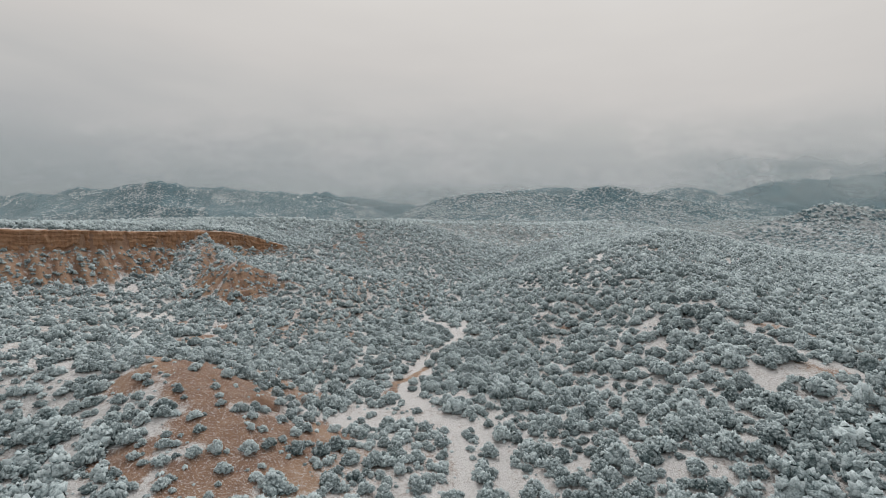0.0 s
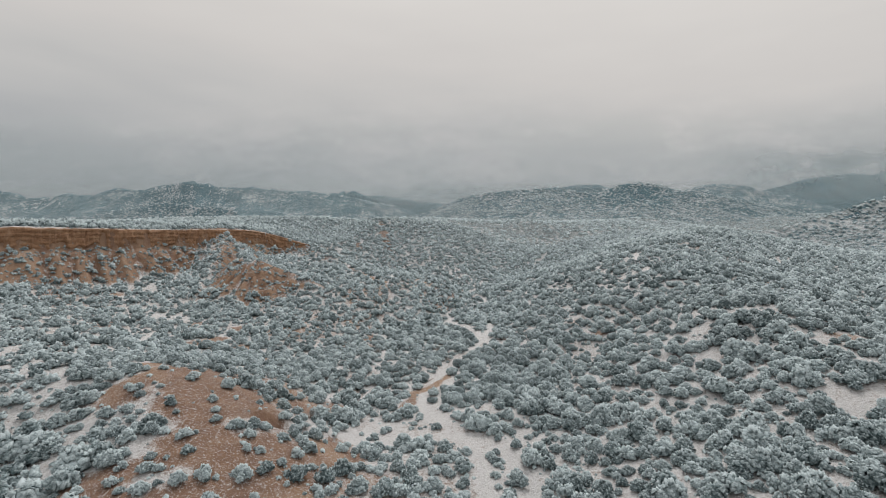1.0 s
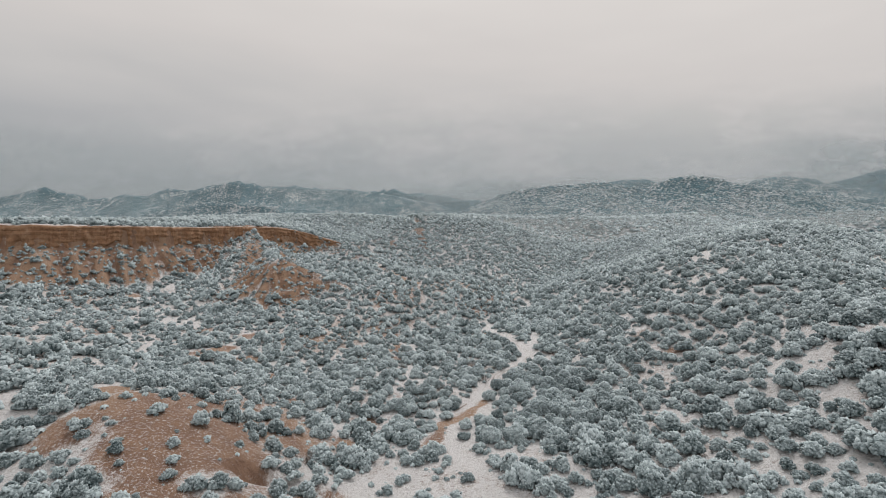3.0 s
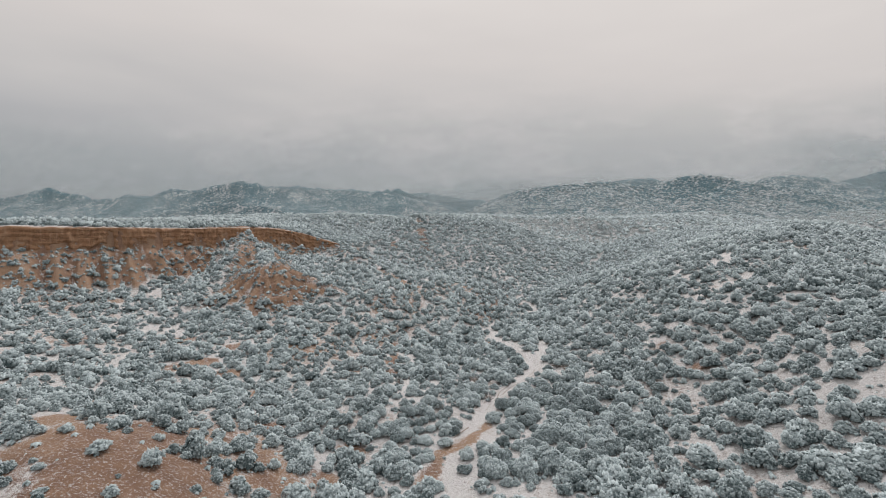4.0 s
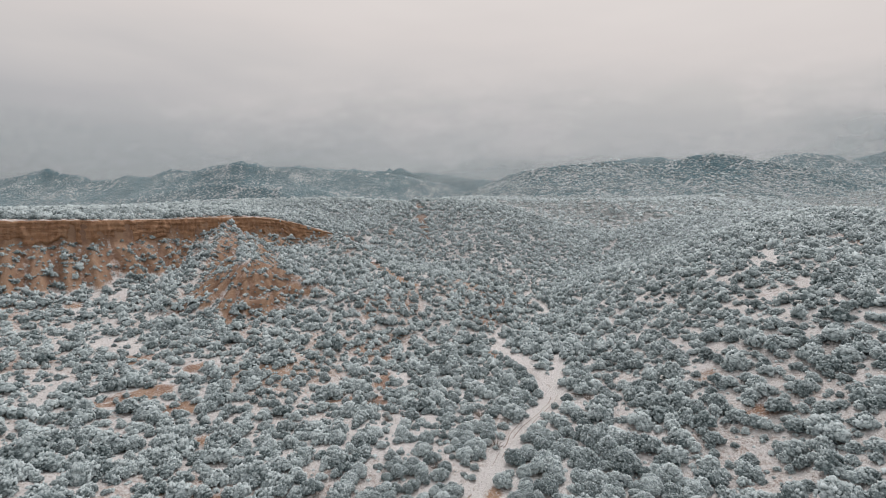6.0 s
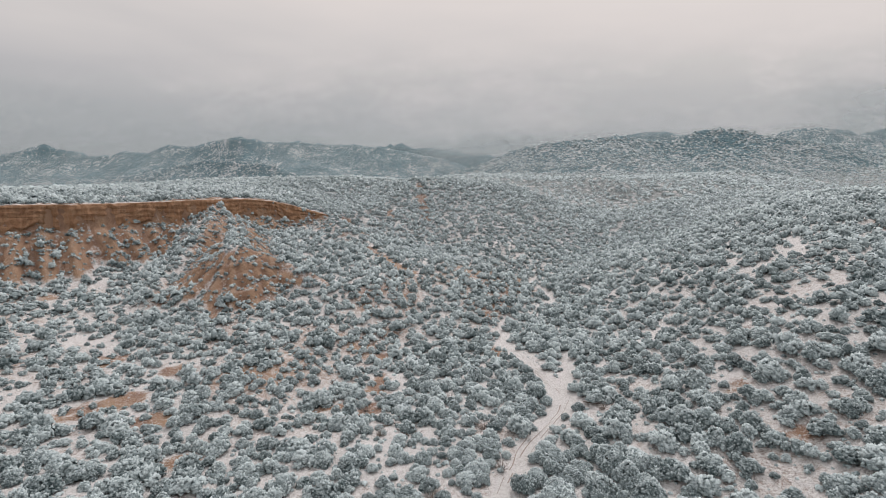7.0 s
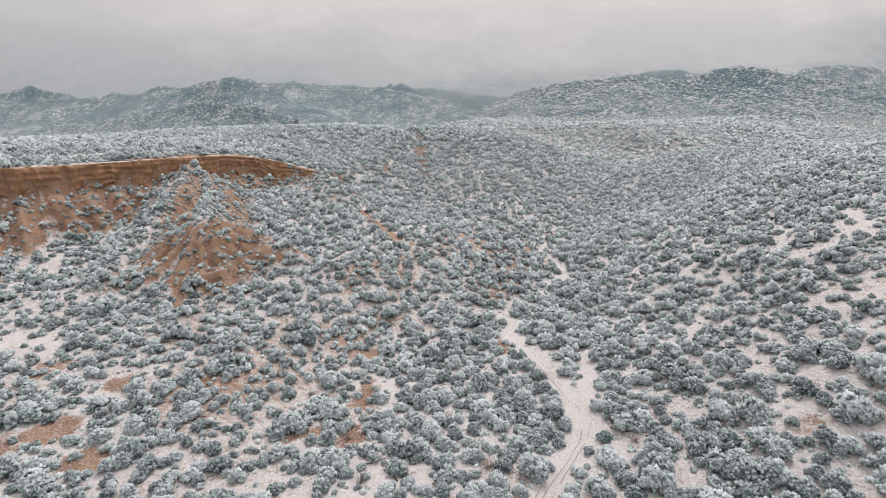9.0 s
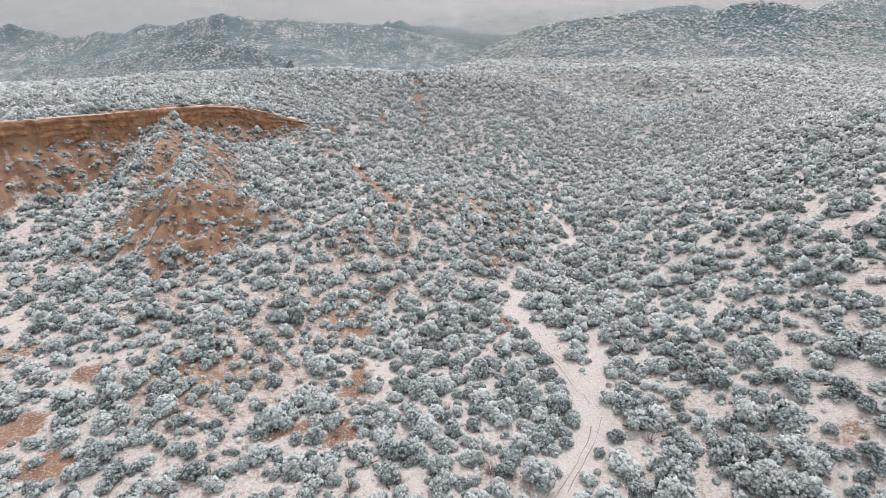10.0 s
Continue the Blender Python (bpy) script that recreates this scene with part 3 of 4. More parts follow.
def build_ground():
    xs, ys = refined(spaced(-180, 115, -3200, 3200, 1.55, 1.06, 70), -152, -58), refined(spaced(45, 320, -600, 3600, 1.55, 1.05, 70), 170, 262)
    x, y = np.meshgrid(xs, ys)
    z, bare, bed = height(x, y)
    crest_tone = gully_crests(x, y)
    bare = bare_ground(x, y, bare)
    dry = np.clip(-land_lean(x, y), 0, 1) * step(0.0, 0.35, fbm(x, y, 22, 3, 97) + 0.25)
    bare = np.maximum(bare, 0.54 * dry * step(310, 230, y))
    wood = np.maximum(0.75 * step(290, 420, y) + 0.25 * step(560, 800, y), step(0, 60, np.abs(x + 30) - (y + 40) * 1.12)) * (1 - bare)
    me = mesh_from("ground", np.stack([x, y, z], -1).reshape(-1, 3), grid_faces(len(xs), len(ys)), GROUND, True, {"bare": bare, "bed": bed, "wood": wood, "crest_tone": crest_tone})
    tagged(new("ground", me), "rolling red earth under patchy thin snow", "ground", kind="structure")


def build_cliff():
    """The upright fluted face under the plateau's rim."""
    line = dense(RIM[2:], 0.5)
    tang = np.gradient(line[:, :2], axis=0)
    k = np.ones(15) / 15
    pad = np.pad(tang, ((7, 7), (0, 0)), mode="edge")
    tang = np.stack([np.convolve(pad[:, c], k, "valid") for c in (0, 1)], -1)
    tang /= np.hypot(tang[:, 0], tang[:, 1])[:, None]
    outward = np.stack([tang[:, 1], -tang[:, 0]], -1)
    run = np.concatenate([[0], np.cumsum(np.hypot(*np.diff(line[:, :2], axis=0).T))])
    rows = 26
    v = np.linspace(0, 1, rows)[:, None]
    u = run[None, :]
    tall = (10.5 + 9 * fbm(u, u * 0, 11, 4, 111)) * (1 - step(run[-1] * 0.78, run[-1] * 0.97, u)) + 0.4
    flute = ridged(u, v * 2 + 0 * u, 2.8, 3, 101)
    shelf = np.abs(((v * 5.3 + fbm(u, v * 0, 30, 2, 103)) % 1) - 0.5)
    out = -1.4 + 2.6 * np.minimum(v * 14, 1) + 1.0 * v - 2.2 * step(0.8, 1.0, v) + (1.5 + 1.9 * v) * (flute - 0.45) + 0.9 * shelf + 1.5 * fbm(u, v * 9 + 0 * u, 2.0, 4, 107)
    out = out * np.clip(tall / 6, 0.1, 1)
    x = line[None, :, 0] + outward[None, :, 0] * out - 2.2 * fbm(line[:, 0], line[:, 1], 14, 3, 41)[None]
    y = line[None, :, 1] + outward[None, :, 1] * out - 2.2 * fbm(line[:, 0], line[:, 1], 14, 3, 47)[None]
    z = line[None, :, 2] + 0.25 - (v ** 1.15) * tall + 0.25 * fbm(u, v * 0 + 0 * u, 3, 2, 109)
    me = mesh_from("cliff_face", np.stack([x, y, z], -1).reshape(-1, 3), grid_faces(len(run), rows), CLIFF, True)
    tagged(new("cliff_face", me), "fluted red earth cliff with worn strata and snow-dusted ledges", "cliff", kind="structure")


def build_ruts():
    """Thin dark ruts that run along the sandy bed, as flat ribbons just above it."""
    line = dense([p for p in WASH if 117 <= p[1] <= 203], 0.6)
    tang = np.gradient(line[:, :2], axis=0)
    tang /= np.hypot(tang[:, 0], tang[:, 1])[:, None]
    side = np.stack([tang[:, 1], -tang[:, 0]], -1)
    run = np.arange(len(line)) * 0.6
    verts, faces, n = [], [], 0
    for k, off in enumerate((-0.9, -0.2, 0.6)):
        mid = off + 1.5 * fbm(run, run * 0 + 3 * k, 11, 3, 131)
        wide = np.clip(0.055 + 0.12 * fbm(run, run * 0 + 7 * k, 4, 3, 137), 0.004, 0.1)
        for s in (-1, 1):
            p = line[:, :2] + side * (mid + s * wide)[:, None]
            verts.append(np.c_[p, height(p[:, 0], p[:, 1])[0] + 0.07])
        i = np.arange(len(line) - 1)
        i = i[fbm(run[:-1], run[:-1] * 0 + 5 * k, 9, 2, 139) > -0.06]
        faces.append(np.stack([i, i + 1, i + 1 + len(line), i + len(line)], -1) + n)
        n += 2 * len(line)
    # the ribbons are coloured darker than the bed they lie on
    m, nt, bsdf = material("dark_rut_sand")
    nt.links.new(ramp(nt, noise_node(nt, 3.0, 4), [(0.3, (0.22, 0.175, 0.15)), (0.7, (0.42, 0.37, 0.33))]), bsdf.inputs["Base Color"])
    tagged(new("wash_ruts", mesh_from("wash_ruts", np.concatenate(verts), np.concatenate(faces), m)), "thin dark ruts worn along the sandy wash", "ruts", kind="structure")


build_ground()
build_cliff()
build_ruts()


# ---- hills and mountains behind ----
RANGES = []


def range_height(x, y, depth, width, cx, cz, seed, back):
    line = depth + 0.16 * width * 2 * fbm(x, x * 0 + seed, width * 0.9, 3, seed)
    top = 30 + (np.interp(x * depth / line, cx, cz) - 30) * line / depth
    top = top + 0.0025 * depth * fbm(x, y * 0, depth * 0.04, 4, seed + 3)
    foot = plain(x, y) - 6
    away = np.where(y < line, (line - y) / (width * 0.95), (y - line) / (width * back * 0.95))
    fall = (1 - np.clip(away, 0, 1)) ** 1.25
    spur = ridged(x + 0.3 * y, y * 0.55, width * 0.34, 4, seed + 7)
    body = fall * (1 - 0.55 * (1 - spur) * np.sin(np.pi * np.clip(fall, 0, 1)) ** 0.8)
    return foot - 16 + (top - foot + 16) * body


def mountain(name, depth, width, crest, label, seed, back=0.7):
    """A range with its crest about depth ahead; crest: x and height pairs; width: how far its foot comes forward."""
    cx, cz = np.array([c[0] for c in crest], float), np.array([c[1] for c in crest], float)
    gap = max(3.8, depth / 150)
    xs = np.arange(cx[0], cx[-1] + gap, gap)
    ys = np.arange(depth - width, depth + width * back, gap)
    x, y = np.meshgrid(xs, ys)
    z = range_height(x, y, depth, width, cx, cz, seed, back)
    RANGES.append((depth, width, cx, cz, seed, back))
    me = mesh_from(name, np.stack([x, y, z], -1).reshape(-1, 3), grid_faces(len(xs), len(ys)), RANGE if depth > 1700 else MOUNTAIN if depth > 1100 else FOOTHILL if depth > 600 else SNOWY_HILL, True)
    return tagged(new(name, me), label, "mountain", kind="structure")


def hill_height(x, y):
    """The height of the nearer foothills where they rise above the plain, else very low."""
    z = np.full(x.shape, -999.0)
    for depth, width, cx, cz, seed, back in RANGES:
        if depth < 1100:
            on = (x > cx[0]) & (x < cx[-1]) & (y > depth - width) & (y < depth + width * back)
            z = np.where(on, np.maximum(z, range_height(x, y, depth, width, cx, cz, seed, back)), z)
    return z


def crest_of(depth, marks):
    """Crest marks given as bearing and rise from the valley's head, in parts of the depth."""
    return [((b - 784) / 850 * depth, 30 + (445 - r) / 850 * depth) for b, r in marks]


mountain("mountain_west", 1500, 480, crest_of(1500, [(-700, 390), (-430, 362), (-330, 353), (-255, 345), (-128, 324), (-39, 347), (0, 350), (48, 341), (88, 348), (140, 333), (195, 336),
         (262, 319), (330, 331), (390, 333), (450, 341), (510, 343), (560, 348), (640, 366), (730, 396)]), "dark wooded mountain dusted with snow under cloud", 201)
mountain("foothill_west", 1000, 190, crest_of(1000, [(-100, 398), (60, 390), (150, 376), (210, 364), (270, 359), (330, 367), (400, 390)]), "low rounded wooded hill dusted with snow", 211)
mountain("mountain_north", 1900, 420, crest_of(1900, [(480, 372), (530, 348), (570, 341), (610, 347), (650, 352), (675, 352), (700, 362), (760, 369), (830, 376)]), "dark far mountain half lost in mist", 221)
mountain("foothill_north", 820, 260, crest_of(820, [(670, 396), (730, 374), (770, 357), (820, 347), (880, 344), (925, 340), (965, 346), (1010, 352), (1060, 362), (1150, 374), (1270, 394)]), "snow-speckled wooded foothill", 231)
mountain("foothill_dome", 960, 260, crest_of(960, [(900, 385), (1000, 352), (1040, 337), (1075, 330), (1112, 337), (1160, 350), (1220, 359), (1300, 376), (1360, 395)]), "rounded wooded hill speckled with snow", 241)
mountain("mountain_east", 1500, 400, crest_of(1500, [(850, 365), (900, 343), (950, 336), (1000, 334), (1060, 345), (1130, 352), (1180, 338), (1220, 333), (1260, 340), (1330, 358), (1430, 385)]), "dark wooded mountain under low cloud", 251)
mountain("mountain_far_east", 2000, 620, crest_of(2000, [(1200, 375), (1300, 342), (1350, 328), (1420, 320), (1500, 316), (1568, 306), (1700, 296), (1950, 300), (2300, 330), (2600, 380)]), "dark blue mountain fading into low cloud", 261)
mountain("foothill_east", 560, 150, crest_of(560, [(1120, 450), (1230, 428), (1320, 405), (1390, 386), (1440, 369), (1480, 362), (1530, 368), (1620, 378), (1800, 384), (2000, 400)]), "open snowy hill with scattered junipers", 271)


# ---- low cloud and mist on the mountains, distance haze: see-through sheets ----
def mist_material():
    m = bpy.data.materials.new("thin_mist_haze")
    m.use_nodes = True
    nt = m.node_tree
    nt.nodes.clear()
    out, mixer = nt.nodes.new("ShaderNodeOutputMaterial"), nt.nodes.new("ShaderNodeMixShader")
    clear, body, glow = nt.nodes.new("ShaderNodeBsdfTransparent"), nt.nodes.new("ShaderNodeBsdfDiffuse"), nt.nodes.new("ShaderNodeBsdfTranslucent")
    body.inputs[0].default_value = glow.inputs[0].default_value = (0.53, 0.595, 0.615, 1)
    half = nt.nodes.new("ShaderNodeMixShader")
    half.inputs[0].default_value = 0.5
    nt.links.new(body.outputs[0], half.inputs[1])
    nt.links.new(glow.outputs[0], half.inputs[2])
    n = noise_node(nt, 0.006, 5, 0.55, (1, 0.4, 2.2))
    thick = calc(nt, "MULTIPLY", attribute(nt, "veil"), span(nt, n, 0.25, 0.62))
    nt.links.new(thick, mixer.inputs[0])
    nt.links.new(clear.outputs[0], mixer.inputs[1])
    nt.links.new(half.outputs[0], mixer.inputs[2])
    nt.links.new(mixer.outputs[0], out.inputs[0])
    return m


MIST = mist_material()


def mist_haze_sheet(depth, b0, b1, low, high, most, label, seed):
    """A soft-edged, upright see-through sheet for mist, low cloud and distance haze between two bearings; low, high:
    its rise in parts of the depth.
    """
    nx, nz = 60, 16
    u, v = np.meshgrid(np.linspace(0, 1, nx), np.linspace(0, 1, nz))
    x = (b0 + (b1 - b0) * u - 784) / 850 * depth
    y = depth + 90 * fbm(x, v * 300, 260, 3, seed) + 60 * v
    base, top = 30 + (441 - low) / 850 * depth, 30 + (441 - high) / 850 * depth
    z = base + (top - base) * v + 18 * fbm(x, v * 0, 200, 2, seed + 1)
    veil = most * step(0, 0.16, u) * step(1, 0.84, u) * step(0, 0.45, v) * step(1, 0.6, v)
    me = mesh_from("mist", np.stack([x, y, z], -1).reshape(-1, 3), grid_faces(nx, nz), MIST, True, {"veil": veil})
    tagged(new("mist_haze_sheet", me), label, "mist", kind="structure")


mist_haze_sheet(1780, 1150, 2500, 365, 250, 0.75, "low grey cloud resting on the mountain tops", 401)
mist_haze_sheet(1330, 1200, 2300, 372, 292, 0.70, "torn low cloud drifting before the mountains", 405)
mist_haze_sheet(1420, 580, 860, 378, 330, 0.45, "thin mist lying in the mountain gap", 409)
mist_haze_sheet(1650, 560, 1300, 362, 318, 0.45, "thin mist behind the wooded foothills", 413)

# distance haze, added as faint veils that pale the land behind them
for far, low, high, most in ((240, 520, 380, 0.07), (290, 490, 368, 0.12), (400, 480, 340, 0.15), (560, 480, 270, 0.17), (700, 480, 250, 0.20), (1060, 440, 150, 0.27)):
    mist_haze_sheet(far, -900, 2500, low, high, most, "see-through sheet standing in for distance haze over the valley", 420 + far)


# ---- junipers ----
def ball():
    """The corners and faces of a ball of 20 faces."""
    v = [(0, 0, 1)] + [(0.894 * math.cos(1.2566 * k), 0.894 * math.sin(1.2566 * k), 0.447) for k in range(5)]
    v += [(0.894 * math.cos(1.2566 * k + 0.628), 0.894 * math.sin(1.2566 * k + 0.628), -0.447) for k in range(5)] + [(0, 0, -1)]
    f = [(0, k + 1, (k + 1) % 5 + 1) for k in range(5)] + [(k + 1, k + 6, (k + 1) % 5 + 1) for k in range(5)]
    f += [((k + 1) % 5 + 1, k + 6, (k + 1) % 5 + 6) for k in range(5)] + [(11, (k + 1) % 5 + 6, k + 6) for k in range(5)]
    return np.array(v, float), np.array(f)


def crown_shape(rng, lobes, tufts, size, sides, sprays=0):
    """A crown one metre in radius: a few domed lobes grown together, set all over with pointed tufts of scale leaves.
    Gives corners, faces, and how far out on its tuft each corner is."""
    mids, wide = [(rng.uniform(-0.1, 0.1), rng.uniform(-0.1, 0.1), rng.uniform(0.42, 0.6))], [rng.uniform(0.5, 0.64)]
    for k in range(lobes - 1):
        a, out = 6.283 * (k + rng.uniform(-0.3, 0.3)) / max(1, lobes - 1), rng.uniform(0.38, 0.66)
        mids.append((out * math.cos(a), out * math.sin(a), rng.uniform(0.2, 0.5)))
        wide.append(rng.uniform(0.32, 0.52))
    mids, wide = np.array(mids), np.array(wide)
    if lobes == 1:
        mids, wide = np.array([(0, 0, 0.2)]), np.array([0.85 if tufts else 1.0])
    d, faces = ball()
    faces = faces[d[faces][:, :, 2].mean(axis=1) > (-0.5 if lobes > 1 else 0.0)]
    verts, tris, tips, n = [], [], [], 0
    for c, r in zip(mids, wide):
        v = c + d * r * rng.uniform(0.70, 1.0, (len(d), 1))
        verts.append(v)
        tris.append(faces + n)
        tips.append(np.clip(0.1 + 0.25 * d[:, 2], 0, 1) if tufts else rng.uniform(0.0, 0.8, len(d)))
        n += len(d)
    if tufts:
        pick = rng.choice(len(mids), tufts * 9, p=wide ** 2 / (wide ** 2).sum())
        way = rng.normal(size=(tufts * 9, 3))
        way /= np.linalg.norm(way, axis=1)[:, None]
        p = mids[pick] + way * wide[pick][:, None]
        free = (np.linalg.norm(p[:, None] - mids[None], axis=2) > wide[None] * 0.93).all(axis=1) & (way[:, 2] > -0.45) & (p[:, 2] > 0.02)
        p, way = p[free][:tufts], way[free][:tufts]
        count = len(p)
        s = (size * rng.uniform(0.65, 1.4, count))[:, None]
        grow = way + np.array((0, 0, 0.35)) + 0.35 * rng.normal(size=(count, 3))
        grow /= np.linalg.norm(grow, axis=1)[:, None]
        e = np.cross(grow, rng.normal(size=(count, 3)))
        e /= np.linalg.norm(e, axis=1)[:, None]
        f = np.cross(grow, e)
        ring = [p - way * s * 0.35 + (e * math.cos(6.283 * k / sides) + f * math.sin(6.283 * k / sides)) * s * rng.uniform(0.7, 1.25, (count, 1)) for k in range(sides)]
        v = np.stack(ring + [p + grow * s * rng.uniform(0.5, 1.0, (count, 1))], 1)
        at = np.arange(count)[:, None] * (sides + 1) + n
        tris += [np.concatenate([at + k, at + (k + 1) % sides, at + sides], 1) for k in range(sides)]
        verts.append(v.reshape(-1, 3))
        tips.append(np.tile([0.0] * sides + [1.0], count) * np.repeat(rng.uniform(0.6, 1.15, count), sides + 1))
        n += count * (sides + 1)
        if sprays:
            q = p[rng.integers(count, size=sprays)] + rng.normal(0, 0.07, (sprays, 3))
            turn = rng.normal(size=(sprays, 3, 3)) * size * 0.55
            verts.append((q[:, None] + turn).reshape(-1, 3))
            tris.append(np.arange(sprays * 3).reshape(-1, 3) + n)
            tips.append(rng.uniform(0, 1, sprays * 3))
    verts = np.concatenate(verts)
    verts[:, 2] = np.maximum(verts[:, 2], -0.05)
    return verts, np.concatenate(tris), np.concatenate(tips)


def limb(a, b, ra, rb, sides=6):
    a, b = np.array(a, float), np.array(b, float)
    d = (b - a) / np.linalg.norm(b - a)
    e = np.cross(d, (0.3, 0.9, 0.2))
    e /= np.linalg.norm(e)
    f = np.cross(d, e)
    ang = np.arange(sides) * 2 * math.pi / sides
    ring = np.cos(ang)[:, None] * e + np.sin(ang)[:, None] * f
    v = np.concatenate([a + ring * ra, b + ring * rb])
    i = np.arange(sides)
    j = (i + 1) % sides
    return v, np.stack([i, j, j + sides, i + sides], -1)


def trunk_shape(rng):
    verts, faces, n = [], [], 0
    top = (rng.uniform(-0.08, 0.08), rng.uniform(-0.08, 0.08), 0.45)
    pieces = [((0, 0, -0.25), top, 0.11, 0.07)]
    for k in range(5):
        a = k * 1.26 + rng.uniform(-0.4, 0.4)
        pieces.append((top if k % 2 else (0, 0, 0.12), (0.5 * math.cos(a), 0.5 * math.sin(a), rng.uniform(0.45, 0.75)), 0.05, 0.015))
    for p in pieces:
        v, f = limb(*p)
        verts.append(v)
        faces.append(f + n)
        n += len(v)
    return np.concatenate(verts), np.concatenate(faces)


def scatter(x0, x1, y0, y1, cell, seed):
    rng = np.random.default_rng(seed)
    nx, ny = int((x1 - x0) / cell), int((y1 - y0) / cell)
    gx, gy = np.meshgrid(np.arange(nx), np.arange(ny))
    x = x0 + (gx + rng.uniform(-0.25, 1.25, gx.shape)) * cell
    y = y0 + (gy + rng.uniform(-0.25, 1.25, gx.shape)) * cell
    x, y = x.ravel(), y.ravel()
    return x + 1.6 * fbm(x, y, 7, 2, 311), y + 1.6 * fbm(x, y, 7, 2, 313), rng


def woods(x, y, rng):
    """Where junipers stand: which of the places, and how wide their crowns are."""
    z, bare, bed = height(x, y)
    zx, zy = height(x + 1.5, y)[0], height(x, y + 1.5)[0]
    slope = np.hypot(zx - z, zy - z) / 1.5
    shady = np.clip(land_lean(x, y), -1, 1)
    red = bare_ground(x, y, np.zeros(x.shape))
    _, _, run = line_distance(x, y, RIM)
    streak = step(0.36, 0.56, ridged(run, y * 0.02, 9, 2, 307))
    dense_ = 1.08 + 0.45 * fbm(x, y, 14, 3, 301) + 0.30 * fbm(x, y, 80, 2, 303)
    dense_ = dense_ + 0.16 * np.clip(shady, -0.6, 1) + 0.35 * (0.42 - side_spurs(x, y))
    across = x - np.interp(y, WASH_Y, WASH_X)
    east = step(2, 12, across)
    dense_ = dense_ + 0.24 * east - 0.05 * step(-60, -100, x) + 0.22 * step(230, 320, y)
    dense_ = dense_ * (1 - bare * (0.25 - 0.40 * streak)) * (1 - 0.90 * red) * step(4.0, 2.6, slope)
    dense_ = dense_ * (1 - 0.82 * openness(x, y))
    dense_ = np.where(bed > 0.2, 0.0, dense_)
    keep = rng.uniform(0, 1, x.shape) < dense_
    rad = np.exp(rng.normal(math.log(1.06), 0.36, x.shape)) * (1 + 0.5 * fbm(x, y, 50, 2, 305))
    rad = rad * np.where(bare > 0.25, 0.48 + 0.2 * streak, 1.0) * np.where(red > 0.3, 0.85, 1.0) * (0.97 + 0.15 * east) * (1 + 0.22 * step(230, 320, y))
    rad = np.clip(rad, 0.36, 2.3 - 0.4 * step(170, 230, y))
    away, _, along = line_distance(x, y, WASH)
    half = np.interp(along, WASH_RUN, WASH_HALF)
    keep &= (half < 0.5) | (away > 0.8 * half + 0.55 * rad)
    return keep, rad, z


def joined(name, shapes, x, y, z, rad, rng, label, mat):
    """Many bushes in one mesh."""
    verts, faces, tones, tips, n = [], [], [], [], 0
    pick = rng.integers(len(shapes), size=len(x))
    turn, tone = rng.uniform(0, 6.283, len(x)), rng.uniform(0, 1, len(x))
    tall = rng.uniform(0.80, 1.2, len(x))
    for k, (sv, sf, st) in enumerate(shapes):
        i = np.where(pick == k)[0]
        if not len(i):
            continue
        c, s = np.cos(turn[i])[:, None], np.sin(turn[i])[:, None]
        vx = (sv[None, :, 0] * c - sv[None, :, 1] * s) * rad[i][:, None] + x[i][:, None]
        vy = (sv[None, :, 0] * s + sv[None, :, 1] * c) * rad[i][:, None] + y[i][:, None]
        vz = sv[None, :, 2] * (rad[i] * tall[i])[:, None] + z[i][:, None] - 0.1
        verts.append(np.stack([vx, vy, vz], -1).reshape(-1, 3))
        faces.append((sf[None] + (np.arange(len(i)) * len(sv))[:, None, None] + n).reshape(-1, 3))
        tones.append(np.repeat(tone[i], len(sv)))
        tips.append(np.tile(st, len(i)))
        n += len(i) * len(sv)
    me = mesh_from(name, np.concatenate(verts), np.concatenate(faces), mat, False, {"tone": np.concatenate(tones), "tip": np.concatenate(tips)})
    return tagged(new(name, me), label, "bushes", kind="stuff")


